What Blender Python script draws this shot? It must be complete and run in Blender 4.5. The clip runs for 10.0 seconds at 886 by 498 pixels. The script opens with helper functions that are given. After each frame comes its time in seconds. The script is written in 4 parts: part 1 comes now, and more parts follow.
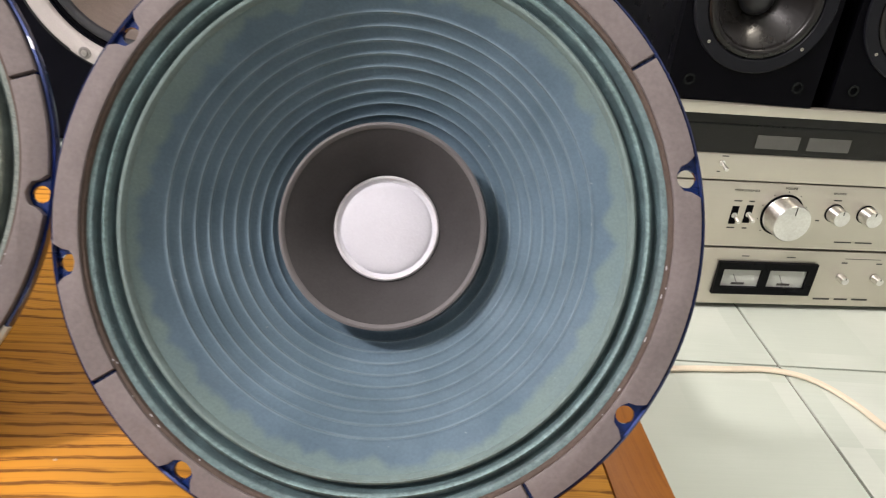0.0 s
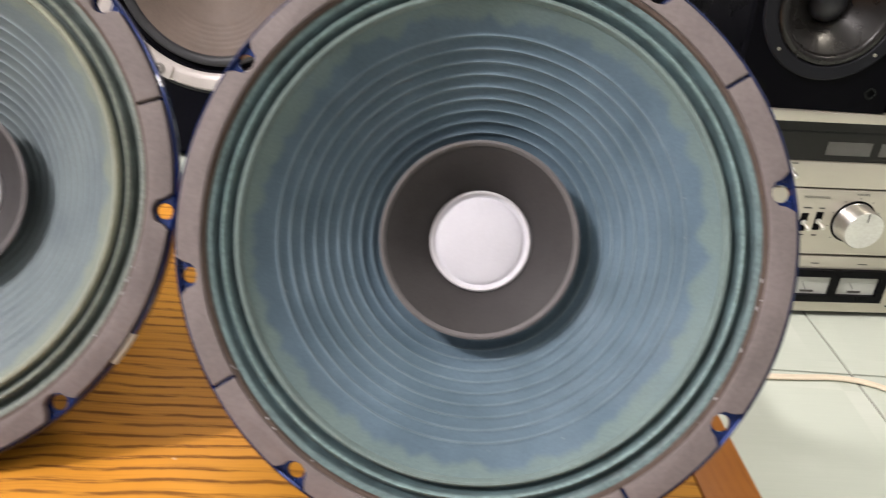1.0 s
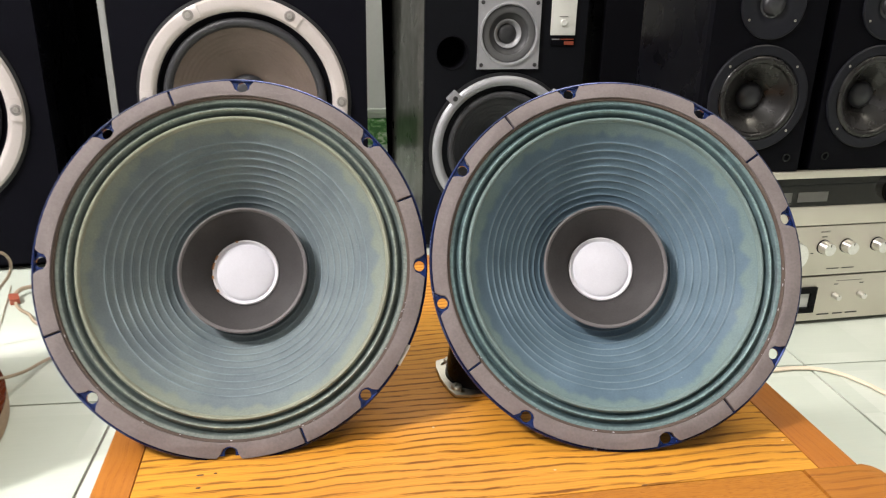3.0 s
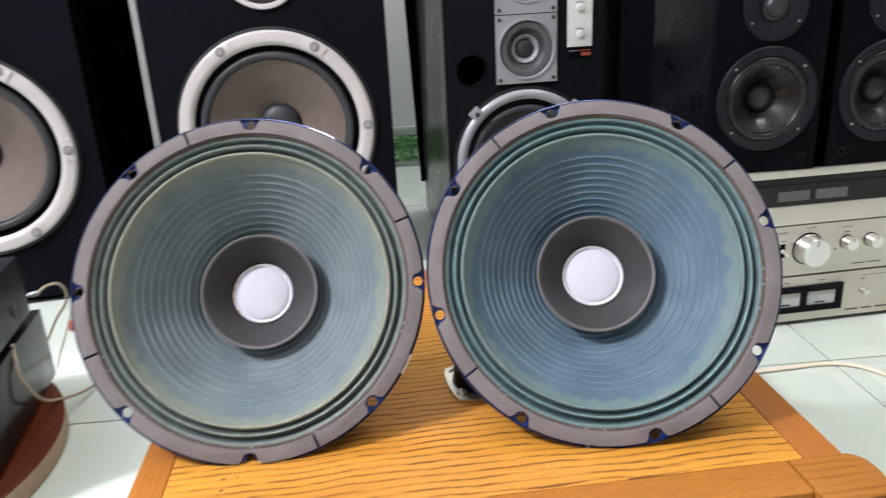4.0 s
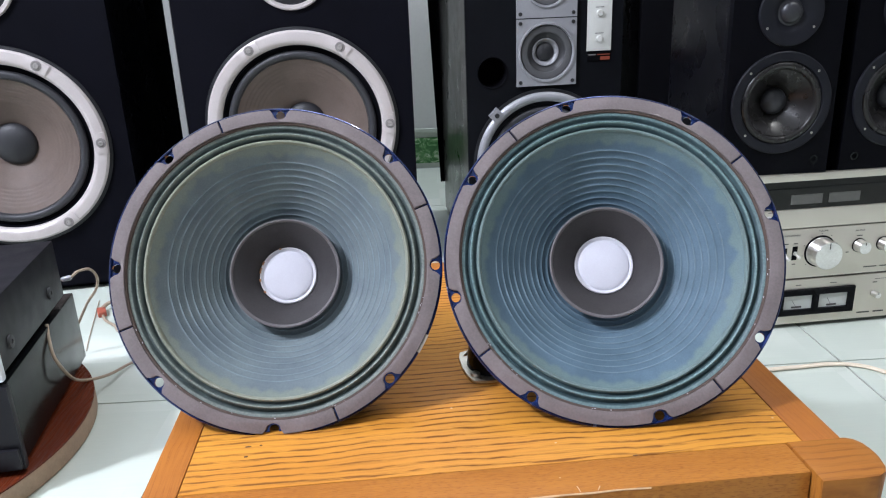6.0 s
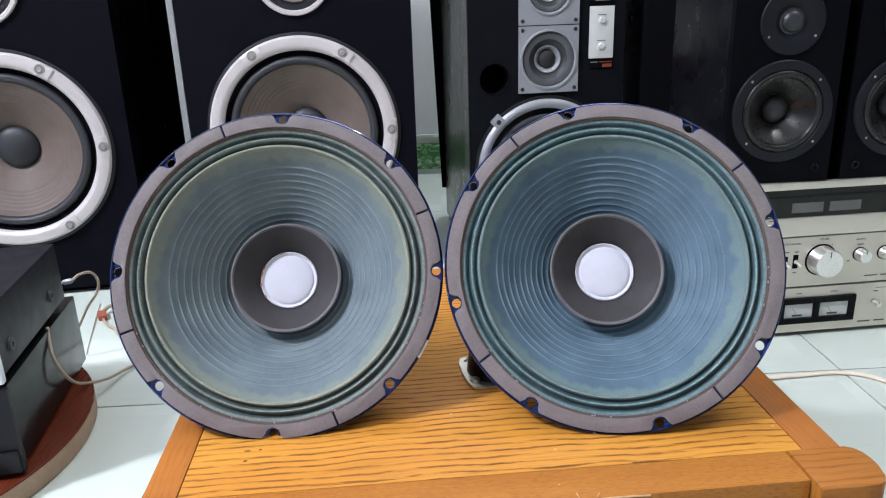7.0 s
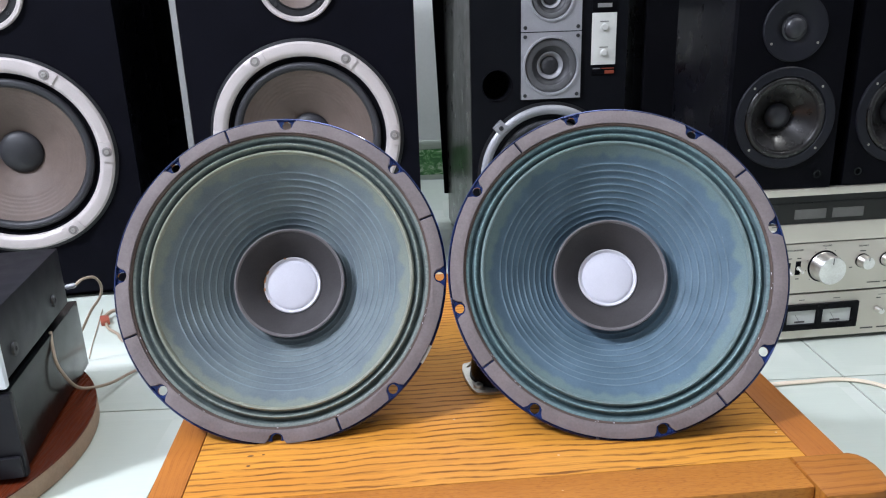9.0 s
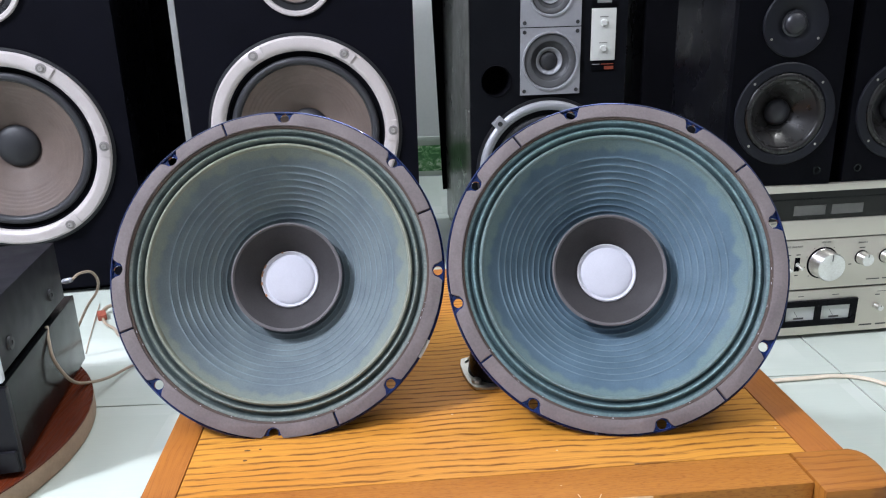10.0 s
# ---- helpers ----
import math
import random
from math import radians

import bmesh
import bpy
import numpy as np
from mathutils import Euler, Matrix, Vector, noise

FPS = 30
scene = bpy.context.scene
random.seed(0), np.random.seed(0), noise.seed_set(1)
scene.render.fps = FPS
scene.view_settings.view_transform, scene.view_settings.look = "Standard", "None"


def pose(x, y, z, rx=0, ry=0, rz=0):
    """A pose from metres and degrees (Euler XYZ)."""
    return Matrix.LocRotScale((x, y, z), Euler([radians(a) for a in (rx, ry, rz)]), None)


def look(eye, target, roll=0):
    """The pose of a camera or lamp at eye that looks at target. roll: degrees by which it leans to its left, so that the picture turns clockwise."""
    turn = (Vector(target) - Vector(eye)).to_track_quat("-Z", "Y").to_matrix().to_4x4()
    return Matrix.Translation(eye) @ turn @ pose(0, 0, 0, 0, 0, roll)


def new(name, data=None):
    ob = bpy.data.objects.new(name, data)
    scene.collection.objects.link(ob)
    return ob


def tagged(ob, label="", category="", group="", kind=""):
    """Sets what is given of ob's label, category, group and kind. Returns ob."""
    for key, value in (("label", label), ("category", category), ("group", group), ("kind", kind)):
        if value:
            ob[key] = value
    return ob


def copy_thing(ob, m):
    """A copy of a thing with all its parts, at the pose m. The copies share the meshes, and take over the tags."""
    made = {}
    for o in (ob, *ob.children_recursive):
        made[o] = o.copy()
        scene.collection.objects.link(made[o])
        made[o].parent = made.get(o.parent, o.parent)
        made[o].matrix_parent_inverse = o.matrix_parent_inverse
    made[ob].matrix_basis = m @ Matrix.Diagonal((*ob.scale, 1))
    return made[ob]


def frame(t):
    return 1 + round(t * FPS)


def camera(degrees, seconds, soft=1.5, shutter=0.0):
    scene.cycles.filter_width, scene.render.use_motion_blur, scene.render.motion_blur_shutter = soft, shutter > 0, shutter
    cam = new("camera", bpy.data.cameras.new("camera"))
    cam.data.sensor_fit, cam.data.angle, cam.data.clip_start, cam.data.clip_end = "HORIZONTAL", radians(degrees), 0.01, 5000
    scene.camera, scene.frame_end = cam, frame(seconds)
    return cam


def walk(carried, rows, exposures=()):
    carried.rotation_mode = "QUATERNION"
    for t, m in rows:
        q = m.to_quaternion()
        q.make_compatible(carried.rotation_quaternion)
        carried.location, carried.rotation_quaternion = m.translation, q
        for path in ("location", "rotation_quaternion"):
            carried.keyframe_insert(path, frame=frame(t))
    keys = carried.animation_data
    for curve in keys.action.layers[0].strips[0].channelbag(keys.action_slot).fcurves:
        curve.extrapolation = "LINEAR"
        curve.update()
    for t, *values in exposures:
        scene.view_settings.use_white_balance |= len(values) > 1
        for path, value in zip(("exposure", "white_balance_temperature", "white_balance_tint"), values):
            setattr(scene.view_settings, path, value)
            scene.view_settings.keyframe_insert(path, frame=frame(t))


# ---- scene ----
cam = camera(61.1, 10.0, soft=1.15, shutter=0.5)
PATH = [
    (0, (0.033, 0.009, 0.49), (0.181, 1.775, -0.437), 6.0),
    (0.5, (0.016, 0.001, 0.497), (0.119, 1.767, -0.435), 5.3),
    (0.8, (0.013, -0.001, 0.498), (0.061, 1.762, -0.444), 4.8),
    (1, (0.005, -0.004, 0.5), (0.033, 1.768, -0.427), 4.1),
    (1.2, (-0.026, -0.008, 0.513), (-0.039, 1.768, -0.406), 2.6),
    (1.3, (-0.038, -0.009, 0.511), (-0.066, 1.799, -0.346), 1.8),
    (1.4, (-0.036, -0.011, 0.514), (-0.118, 1.78, -0.374), 0.4),
    (1.5, (-0.04, -0.016, 0.516), (-0.151, 1.762, -0.395), -0.4),
    (1.7, (-0.065, -0.023, 0.512), (-0.16, 1.737, -0.433), 0.8),
    (2, (-0.132, -0.057, 0.54), (-0.02, 1.728, -0.355), 2.3),
    (2.2, (-0.178, -0.086, 0.56), (0.075, 1.716, -0.27), 2.9),
    (2.4, (-0.189, -0.127, 0.563), (0.103, 1.705, -0.185), 1.9),
    (2.5, (-0.191, -0.152, 0.563), (0.095, 1.681, -0.185), 1.6),
    (2.7, (-0.198, -0.198, 0.559), (0.085, 1.643, -0.17), 2.1),
    (3.8, (-0.166, -0.253, 0.574), (-0.02, 1.623, -0.104), -2.9),
    (4, (-0.15, -0.275, 0.58), (-0.035, 1.604, -0.096), -3.0),
    (4.2, (-0.155, -0.289, 0.577), (-0.138, 1.589, -0.111), -3.0),
    (4.3, (-0.158, -0.292, 0.574), (-0.154, 1.584, -0.118), -2.6),
    (4.5, (-0.163, -0.296, 0.571), (-0.131, 1.586, -0.107), -1.8),
    (4.7, (-0.158, -0.299, 0.571), (-0.099, 1.581, -0.109), -1.8),
    (5, (-0.15, -0.304, 0.571), (-0.084, 1.575, -0.111), -2.4),
    (5.5, (-0.152, -0.312, 0.573), (-0.085, 1.571, -0.097), -2.4),
    (7, (-0.152, -0.314, 0.573), (-0.086, 1.579, -0.069), -1.9),
    (7.5, (-0.154, -0.317, 0.574), (-0.089, 1.579, -0.061), -1.8),
    (8, (-0.156, -0.318, 0.573), (-0.093, 1.58, -0.055), -1.8),
    (8.5, (-0.155, -0.316, 0.572), (-0.093, 1.582, -0.053), -1.8),
    (9, (-0.154, -0.315, 0.573), (-0.091, 1.583, -0.054), -1.8),
    (9.5, (-0.153, -0.313, 0.571), (-0.088, 1.584, -0.059), -1.7),
    (10, (-0.154, -0.312, 0.569), (-0.087, 1.583, -0.065), -1.6),
]
EXPOSURES = [(0.0, 0.0, 7100, 18), (1.0, 0.0, 7150, 18), (1.5, 0.13, 7150, 17), (2.3, 0.16, 7250, 14), (2.7, 0.14, 7250, 14), (3.8, 0.1, 6400, 14), (4.2, 0.05, 6350, 15), (5.0, -0.05, 6050, 16), (7.0, -0.05, 5900, 16), (10.0, -0.05, 5900, 16)]
walk(cam, [(t, look(eye, target, roll)) for t, eye, target, roll in PATH], EXPOSURES)

# ---- light ----
world = bpy.data.worlds.new("world")
scene.world = world
world.use_nodes = True
world.node_tree.nodes["Background"].inputs[0].default_value = (0.75, 0.85, 1.0, 1)
world.node_tree.nodes["Background"].inputs[1].default_value = 0.3


def lamp(name, kind, where, target, power, size, size_y=0.0, colour=(1, 1, 1)):
    data = bpy.data.lights.new(name, kind)
    data.energy, data.color = power, colour
    if kind == "AREA":
        data.shape, data.size, data.size_y = "RECTANGLE", size, size_y or size
    else:
        data.shadow_soft_size = size
    ob = new(name, data)
    ob.matrix_world = look(where, target)
    return ob


KEY = (-2.05, -0.32, 2.45)
lamp("wall_bulb_light", "POINT", KEY, (0, 0.3, 0.3), 330, 0.12, colour=(0.94, 0.97, 1.0))
lamp("ceiling_tube_light", "AREA", (0.15, 1.75, 2.8), (0.15, 1.75, 0), 33, 1.2, 0.12, (0.95, 0.98, 1.0))
lamp("ceiling_tube_light", "AREA", (1.5, 0.15, 2.8), (1.5, 0.15, 0), 22, 1.2, 0.12, (1.0, 1.0, 0.88))


# ---- materials ----
class Nodes:
    """A short way to write a material's node tree."""

    def __init__(self, name):
        self.mat = bpy.data.materials.new(name)
        self.mat.use_nodes = True
        self.tree = self.mat.node_tree
        self.bsdf = self.tree.nodes["Principled BSDF"]
        self.coord = self.tree.nodes.new("ShaderNodeTexCoord").outputs["Object"]

    def add(self, kind, **values):
        node = self.tree.nodes.new(kind)
        for key, value in values.items():
            if hasattr(value, "is_linked"):
                self.tree.links.new(value, node.inputs[key])
            else:
                node.inputs[key].default_value = value
        return node

    def link(self, a, b):
        self.tree.links.new(a, b)

    def stretch(self, scale, turn=(0, 0, 0)):
        node = self.add("ShaderNodeMapping", Vector=self.coord)
        node.inputs["Scale"].default_value = scale
        node.inputs["Rotation"].default_value = turn
        return node.outputs[0]

    def noise(self, scale, detail=3.0, vector=None, rough=0.55, distort=0.0):
        node = self.add("ShaderNodeTexNoise", Vector=vector or self.coord, Scale=scale, Detail=detail, Roughness=rough, Distortion=distort)
        return node.outputs["Fac"]

    def ramp(self, fac, *stops):
        node = self.add("ShaderNodeValToRGB", Fac=fac)
        els = node.color_ramp.elements
        while len(els) < len(stops):
            els.new(0.5)
        for el, (pos, col) in zip(els, stops):
            el.position = pos
            el.color = (*col, 1) if hasattr(col, "__len__") else (col, col, col, 1)
        return node.outputs[0]

    def mix(self, fac, a, b, blend="MIX"):
        node = self.tree.nodes.new("ShaderNodeMix")
        node.data_type, node.blend_type = "RGBA", blend
        for key, value in ((0, fac), (6, a), (7, b)):
            if hasattr(value, "is_linked"):
                self.tree.links.new(value, node.inputs[key])
            else:
                node.inputs[key].default_value = (*value, 1) if hasattr(value, "__len__") else value
        return node.outputs[2]

    def math(self, op, a, b=0.0):
        node = self.tree.nodes.new("ShaderNodeMath")
        node.operation = op
        for key, value in ((0, a), (1, b)):
            if hasattr(value, "is_linked"):
                self.tree.links.new(value, node.inputs[key])
            else:
                node.inputs[key].default_value = value
        return node.outputs[0]

    def bump(self, height, strength, distance=0.001):
        node = self.add("ShaderNodeBump", Height=height, Strength=strength, Distance=distance)
        self.link(node.outputs[0], self.bsdf.inputs["Normal"])

    def out(self, colour, rough=0.5, metal=0.0, coat=0.0, spec=0.5):
        for key, value in (("Base Color", colour), ("Roughness", rough), ("Metallic", metal), ("Coat Weight", coat), ("Specular IOR Level", spec)):
            if hasattr(value, "is_linked"):
                self.link(value, self.bsdf.inputs[key])
            else:
                self.bsdf.inputs[key].default_value = (*value, 1) if hasattr(value, "__len__") else value
        return self.mat


def plain(name, colour, rough=0.5, metal=0.0, vary=0.12, coarse=12.0, fine=260.0, bump=0.15, coat=0.0, spec=0.5, dist=0.0004):
    """A surface of one colour with stains at a large and grain at a small scale."""
    n = Nodes(name)
    low = tuple(c * (1 - vary) for c in colour)
    high = tuple(min(1, c * (1 + vary)) for c in colour)
    a = n.noise(coarse, 4)
    b = n.noise(fine, 3)
    both = n.math("ADD", n.math("MULTIPLY", a, 0.6), n.math("MULTIPLY", b, 0.4))
    col = n.ramp(both, (0.3, low), (0.7, high))
    r = n.ramp(n.noise(coarse * 2.3, 5), (0.3, max(0.0, rough - 0.07)), (0.7, min(1.0, rough + 0.07)))
    if bump:
        n.bump(b, bump, dist)
    return n.out(col, r, metal, coat, spec)


def cone_paper(name, body, edge, dark):
    """Doped paper with a pale, uneven band of old glue near its outer edge."""
    n = Nodes(name)
    sep = n.add("ShaderNodeSeparateXYZ", Vector=n.coord)
    x, y = sep.outputs[0], sep.outputs[1]
    r = n.math("SQRT", n.math("ADD", n.math("MULTIPLY", x, x), n.math("MULTIPLY", y, y)))
    flat = n.add("ShaderNodeVectorMath", Vector=n.add("ShaderNodeCombineXYZ", X=x, Y=y).outputs[0])
    flat.operation = "NORMALIZE"
    scallop = n.add("ShaderNodeTexVoronoi", Vector=flat.outputs[0], Scale=9.0).outputs["Distance"]
    drift = n.noise(1.6, 2.0, flat.outputs[0])
    wob = n.math("ADD", n.math("MULTIPLY", n.math("SUBTRACT", scallop, 0.4), -0.0080), n.math("MULTIPLY", n.math("SUBTRACT", drift, 0.5), 0.014))
    wob = n.math("ADD", wob, n.math("MULTIPLY", n.math("SUBTRACT", n.noise(120, 2), 0.5), 0.003))
    rr = n.math("ADD", r, wob)
    band = n.ramp(n.math("MULTIPLY", rr, 5.0), (0.556, 0.0), (0.572, 1.0))
    mott = n.ramp(n.noise(24, 5), (0.3, dark), (0.68, body))
    fine = n.noise(700, 3)
    col = n.mix(n.math("MULTIPLY", band, n.ramp(n.noise(40, 4), (0.3, 0.5), (0.7, 0.8))), mott, edge)
    col = n.mix(0.2, col, n.ramp(fine, (0.3, 0.25), (0.7, 0.75)), "OVERLAY")
    beat = n.math("FRACT", n.math("ADD", n.math("DIVIDE", n.math("SUBTRACT", 0.1056, r), 0.00555), 0.5))
    ridge = n.ramp(n.math("ABSOLUTE", n.math("SUBTRACT", beat, 0.5)), (0.06, 1.0), (0.15, 0.0))
    inside = n.ramp(n.math("MULTIPLY", r, 5.0), (0.538, 1.0), (0.542, 0.0))
    rub_lit = n.math("MULTIPLY", n.math("MULTIPLY", ridge, inside), n.ramp(n.noise(45, 4), (0.3, 0.18), (0.7, 0.40)))
    col = n.mix(rub_lit, col, (0.27, 0.34, 0.38))
    fleck = n.ramp(n.noise(330, 1.0), (0.78, 0.0), (0.83, 0.3))
    col = n.mix(fleck, col, (0.42, 0.45, 0.45))
    n.bump(fine, 0.25, 0.0003)
    return n.out(col, n.ramp(n.noise(30, 3), (0.3, 0.55), (0.7, 0.75)), spec=0.35)


def doped_cloth(name, colour, worn_lit):
    """Doped cloth, with highlights put into the colour along its pleat tops."""
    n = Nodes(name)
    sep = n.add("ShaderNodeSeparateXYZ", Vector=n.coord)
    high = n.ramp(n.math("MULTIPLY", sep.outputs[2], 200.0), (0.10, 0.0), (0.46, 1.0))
    rub_lit = n.math("MULTIPLY", high, n.ramp(n.noise(420, 4, rough=0.7), (0.34, 0.30), (0.66, 0.90)))
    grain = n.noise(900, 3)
    col = n.mix(rub_lit, n.ramp(n.noise(70, 4), (0.3, tuple(c * 0.6 for c in colour)), (0.7, tuple(c * 1.25 for c in colour))), worn_lit)
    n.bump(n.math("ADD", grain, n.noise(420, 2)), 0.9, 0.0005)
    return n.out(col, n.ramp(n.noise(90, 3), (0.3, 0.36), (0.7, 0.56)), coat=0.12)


def oak(name, light, mid, dark, scale=1.0, axis="x", gloss=0.4, lines=1.0, flecks=0.0):
    """Oiled open-grained wood: long dark pores and wavy growth lines along one axis."""
    n = Nodes(name)
    turn = (0, 0, radians(90)) if axis == "y" else (0, radians(90), 0) if axis == "z" else (0, 0, 0)
    wavy = n.noise(5.5 * scale, 2.0, n.stretch((1.0, 1.0, 1.0), turn))
    v = n.add("ShaderNodeVectorMath", **{})
    v.operation = "ADD"
    offs = n.add("ShaderNodeCombineXYZ", Y=n.math("MULTIPLY", wavy, 0.035 / scale))
    n.link(n.stretch((1, 1, 1), turn), v.inputs[0])
    n.link(offs.outputs[0], v.inputs[1])
    wave = n.add("ShaderNodeTexWave", Vector=v.outputs[0], Scale=34.0 * scale, Distortion=2.6, Detail=3.0, **{"Detail Scale": 0.55, "Detail Roughness": 0.6})
    wave.wave_type, wave.bands_direction, wave.wave_profile = "BANDS", "Y", "SIN"
    fade = n.ramp(n.noise(1.0, 3.0, n.stretch((5.0, 55.0, 20.0), turn), 0.5), (0.30, 0.1), (0.48, 1.0))
    m2 = n.add("ShaderNodeMapping", Vector=v.outputs[0])
    m2.inputs["Scale"].default_value = (9.0, 420.0, 60.0)
    g2 = n.noise(1.6 * scale, 3.0, m2.outputs[0], 0.6)
    tone = n.ramp(n.noise(3.2, 3, n.stretch((1, 4, 1), turn)), (0.3, mid), (0.72, light))
    streak = n.math("MULTIPLY", n.ramp(wave.outputs["Fac"], (0.0, 1.0), (0.12, 0.85), (0.33, 0.0)), n.math("MULTIPLY", fade, n.ramp(n.noise(1.0, 4.0, n.stretch((28.0, 330.0, 40.0), turn), 0.65), (0.40, 0.12), (0.54, 1.0))))
    pores = n.ramp(g2, (0.34, 1.0), (0.5, 0.0))
    fac = n.math("MINIMUM", n.math("ADD", n.math("MULTIPLY", streak, 0.95 * lines), n.math("MULTIPLY", pores, 0.28)), 1.0)
    if flecks:
        dash = n.ramp(n.noise(1.0, 2.0, n.stretch((170.0, 1300.0, 600.0), turn), 0.5), (0.53, 0.0), (0.60, flecks))
        fac = n.math("MAXIMUM", fac, dash)
    col = n.mix(fac, tone, dark)
    n.bump(n.math("SUBTRACT", 1.0, fac), 0.35, 0.0005)
    return n.out(col, n.ramp(fac, (0.0, gloss), (1.0, gloss + 0.25)), spec=0.18)


def brushed(name, colour, rough=0.3):
    n = Nodes(name)
    g = n.noise(4.0, 4, n.stretch((3, 260, 260)))
    n.bump(g, 0.03, 0.0001)
    return n.out(n.ramp(n.math("ADD", n.math("MULTIPLY", g, 0.7), n.math("MULTIPLY", n.noise(9, 3), 0.3)), (0.25, tuple(c * 0.96 for c in colour)), (0.75, colour)), n.ramp(g, (0.25, rough), (0.75, rough + 0.04)), 0.7)


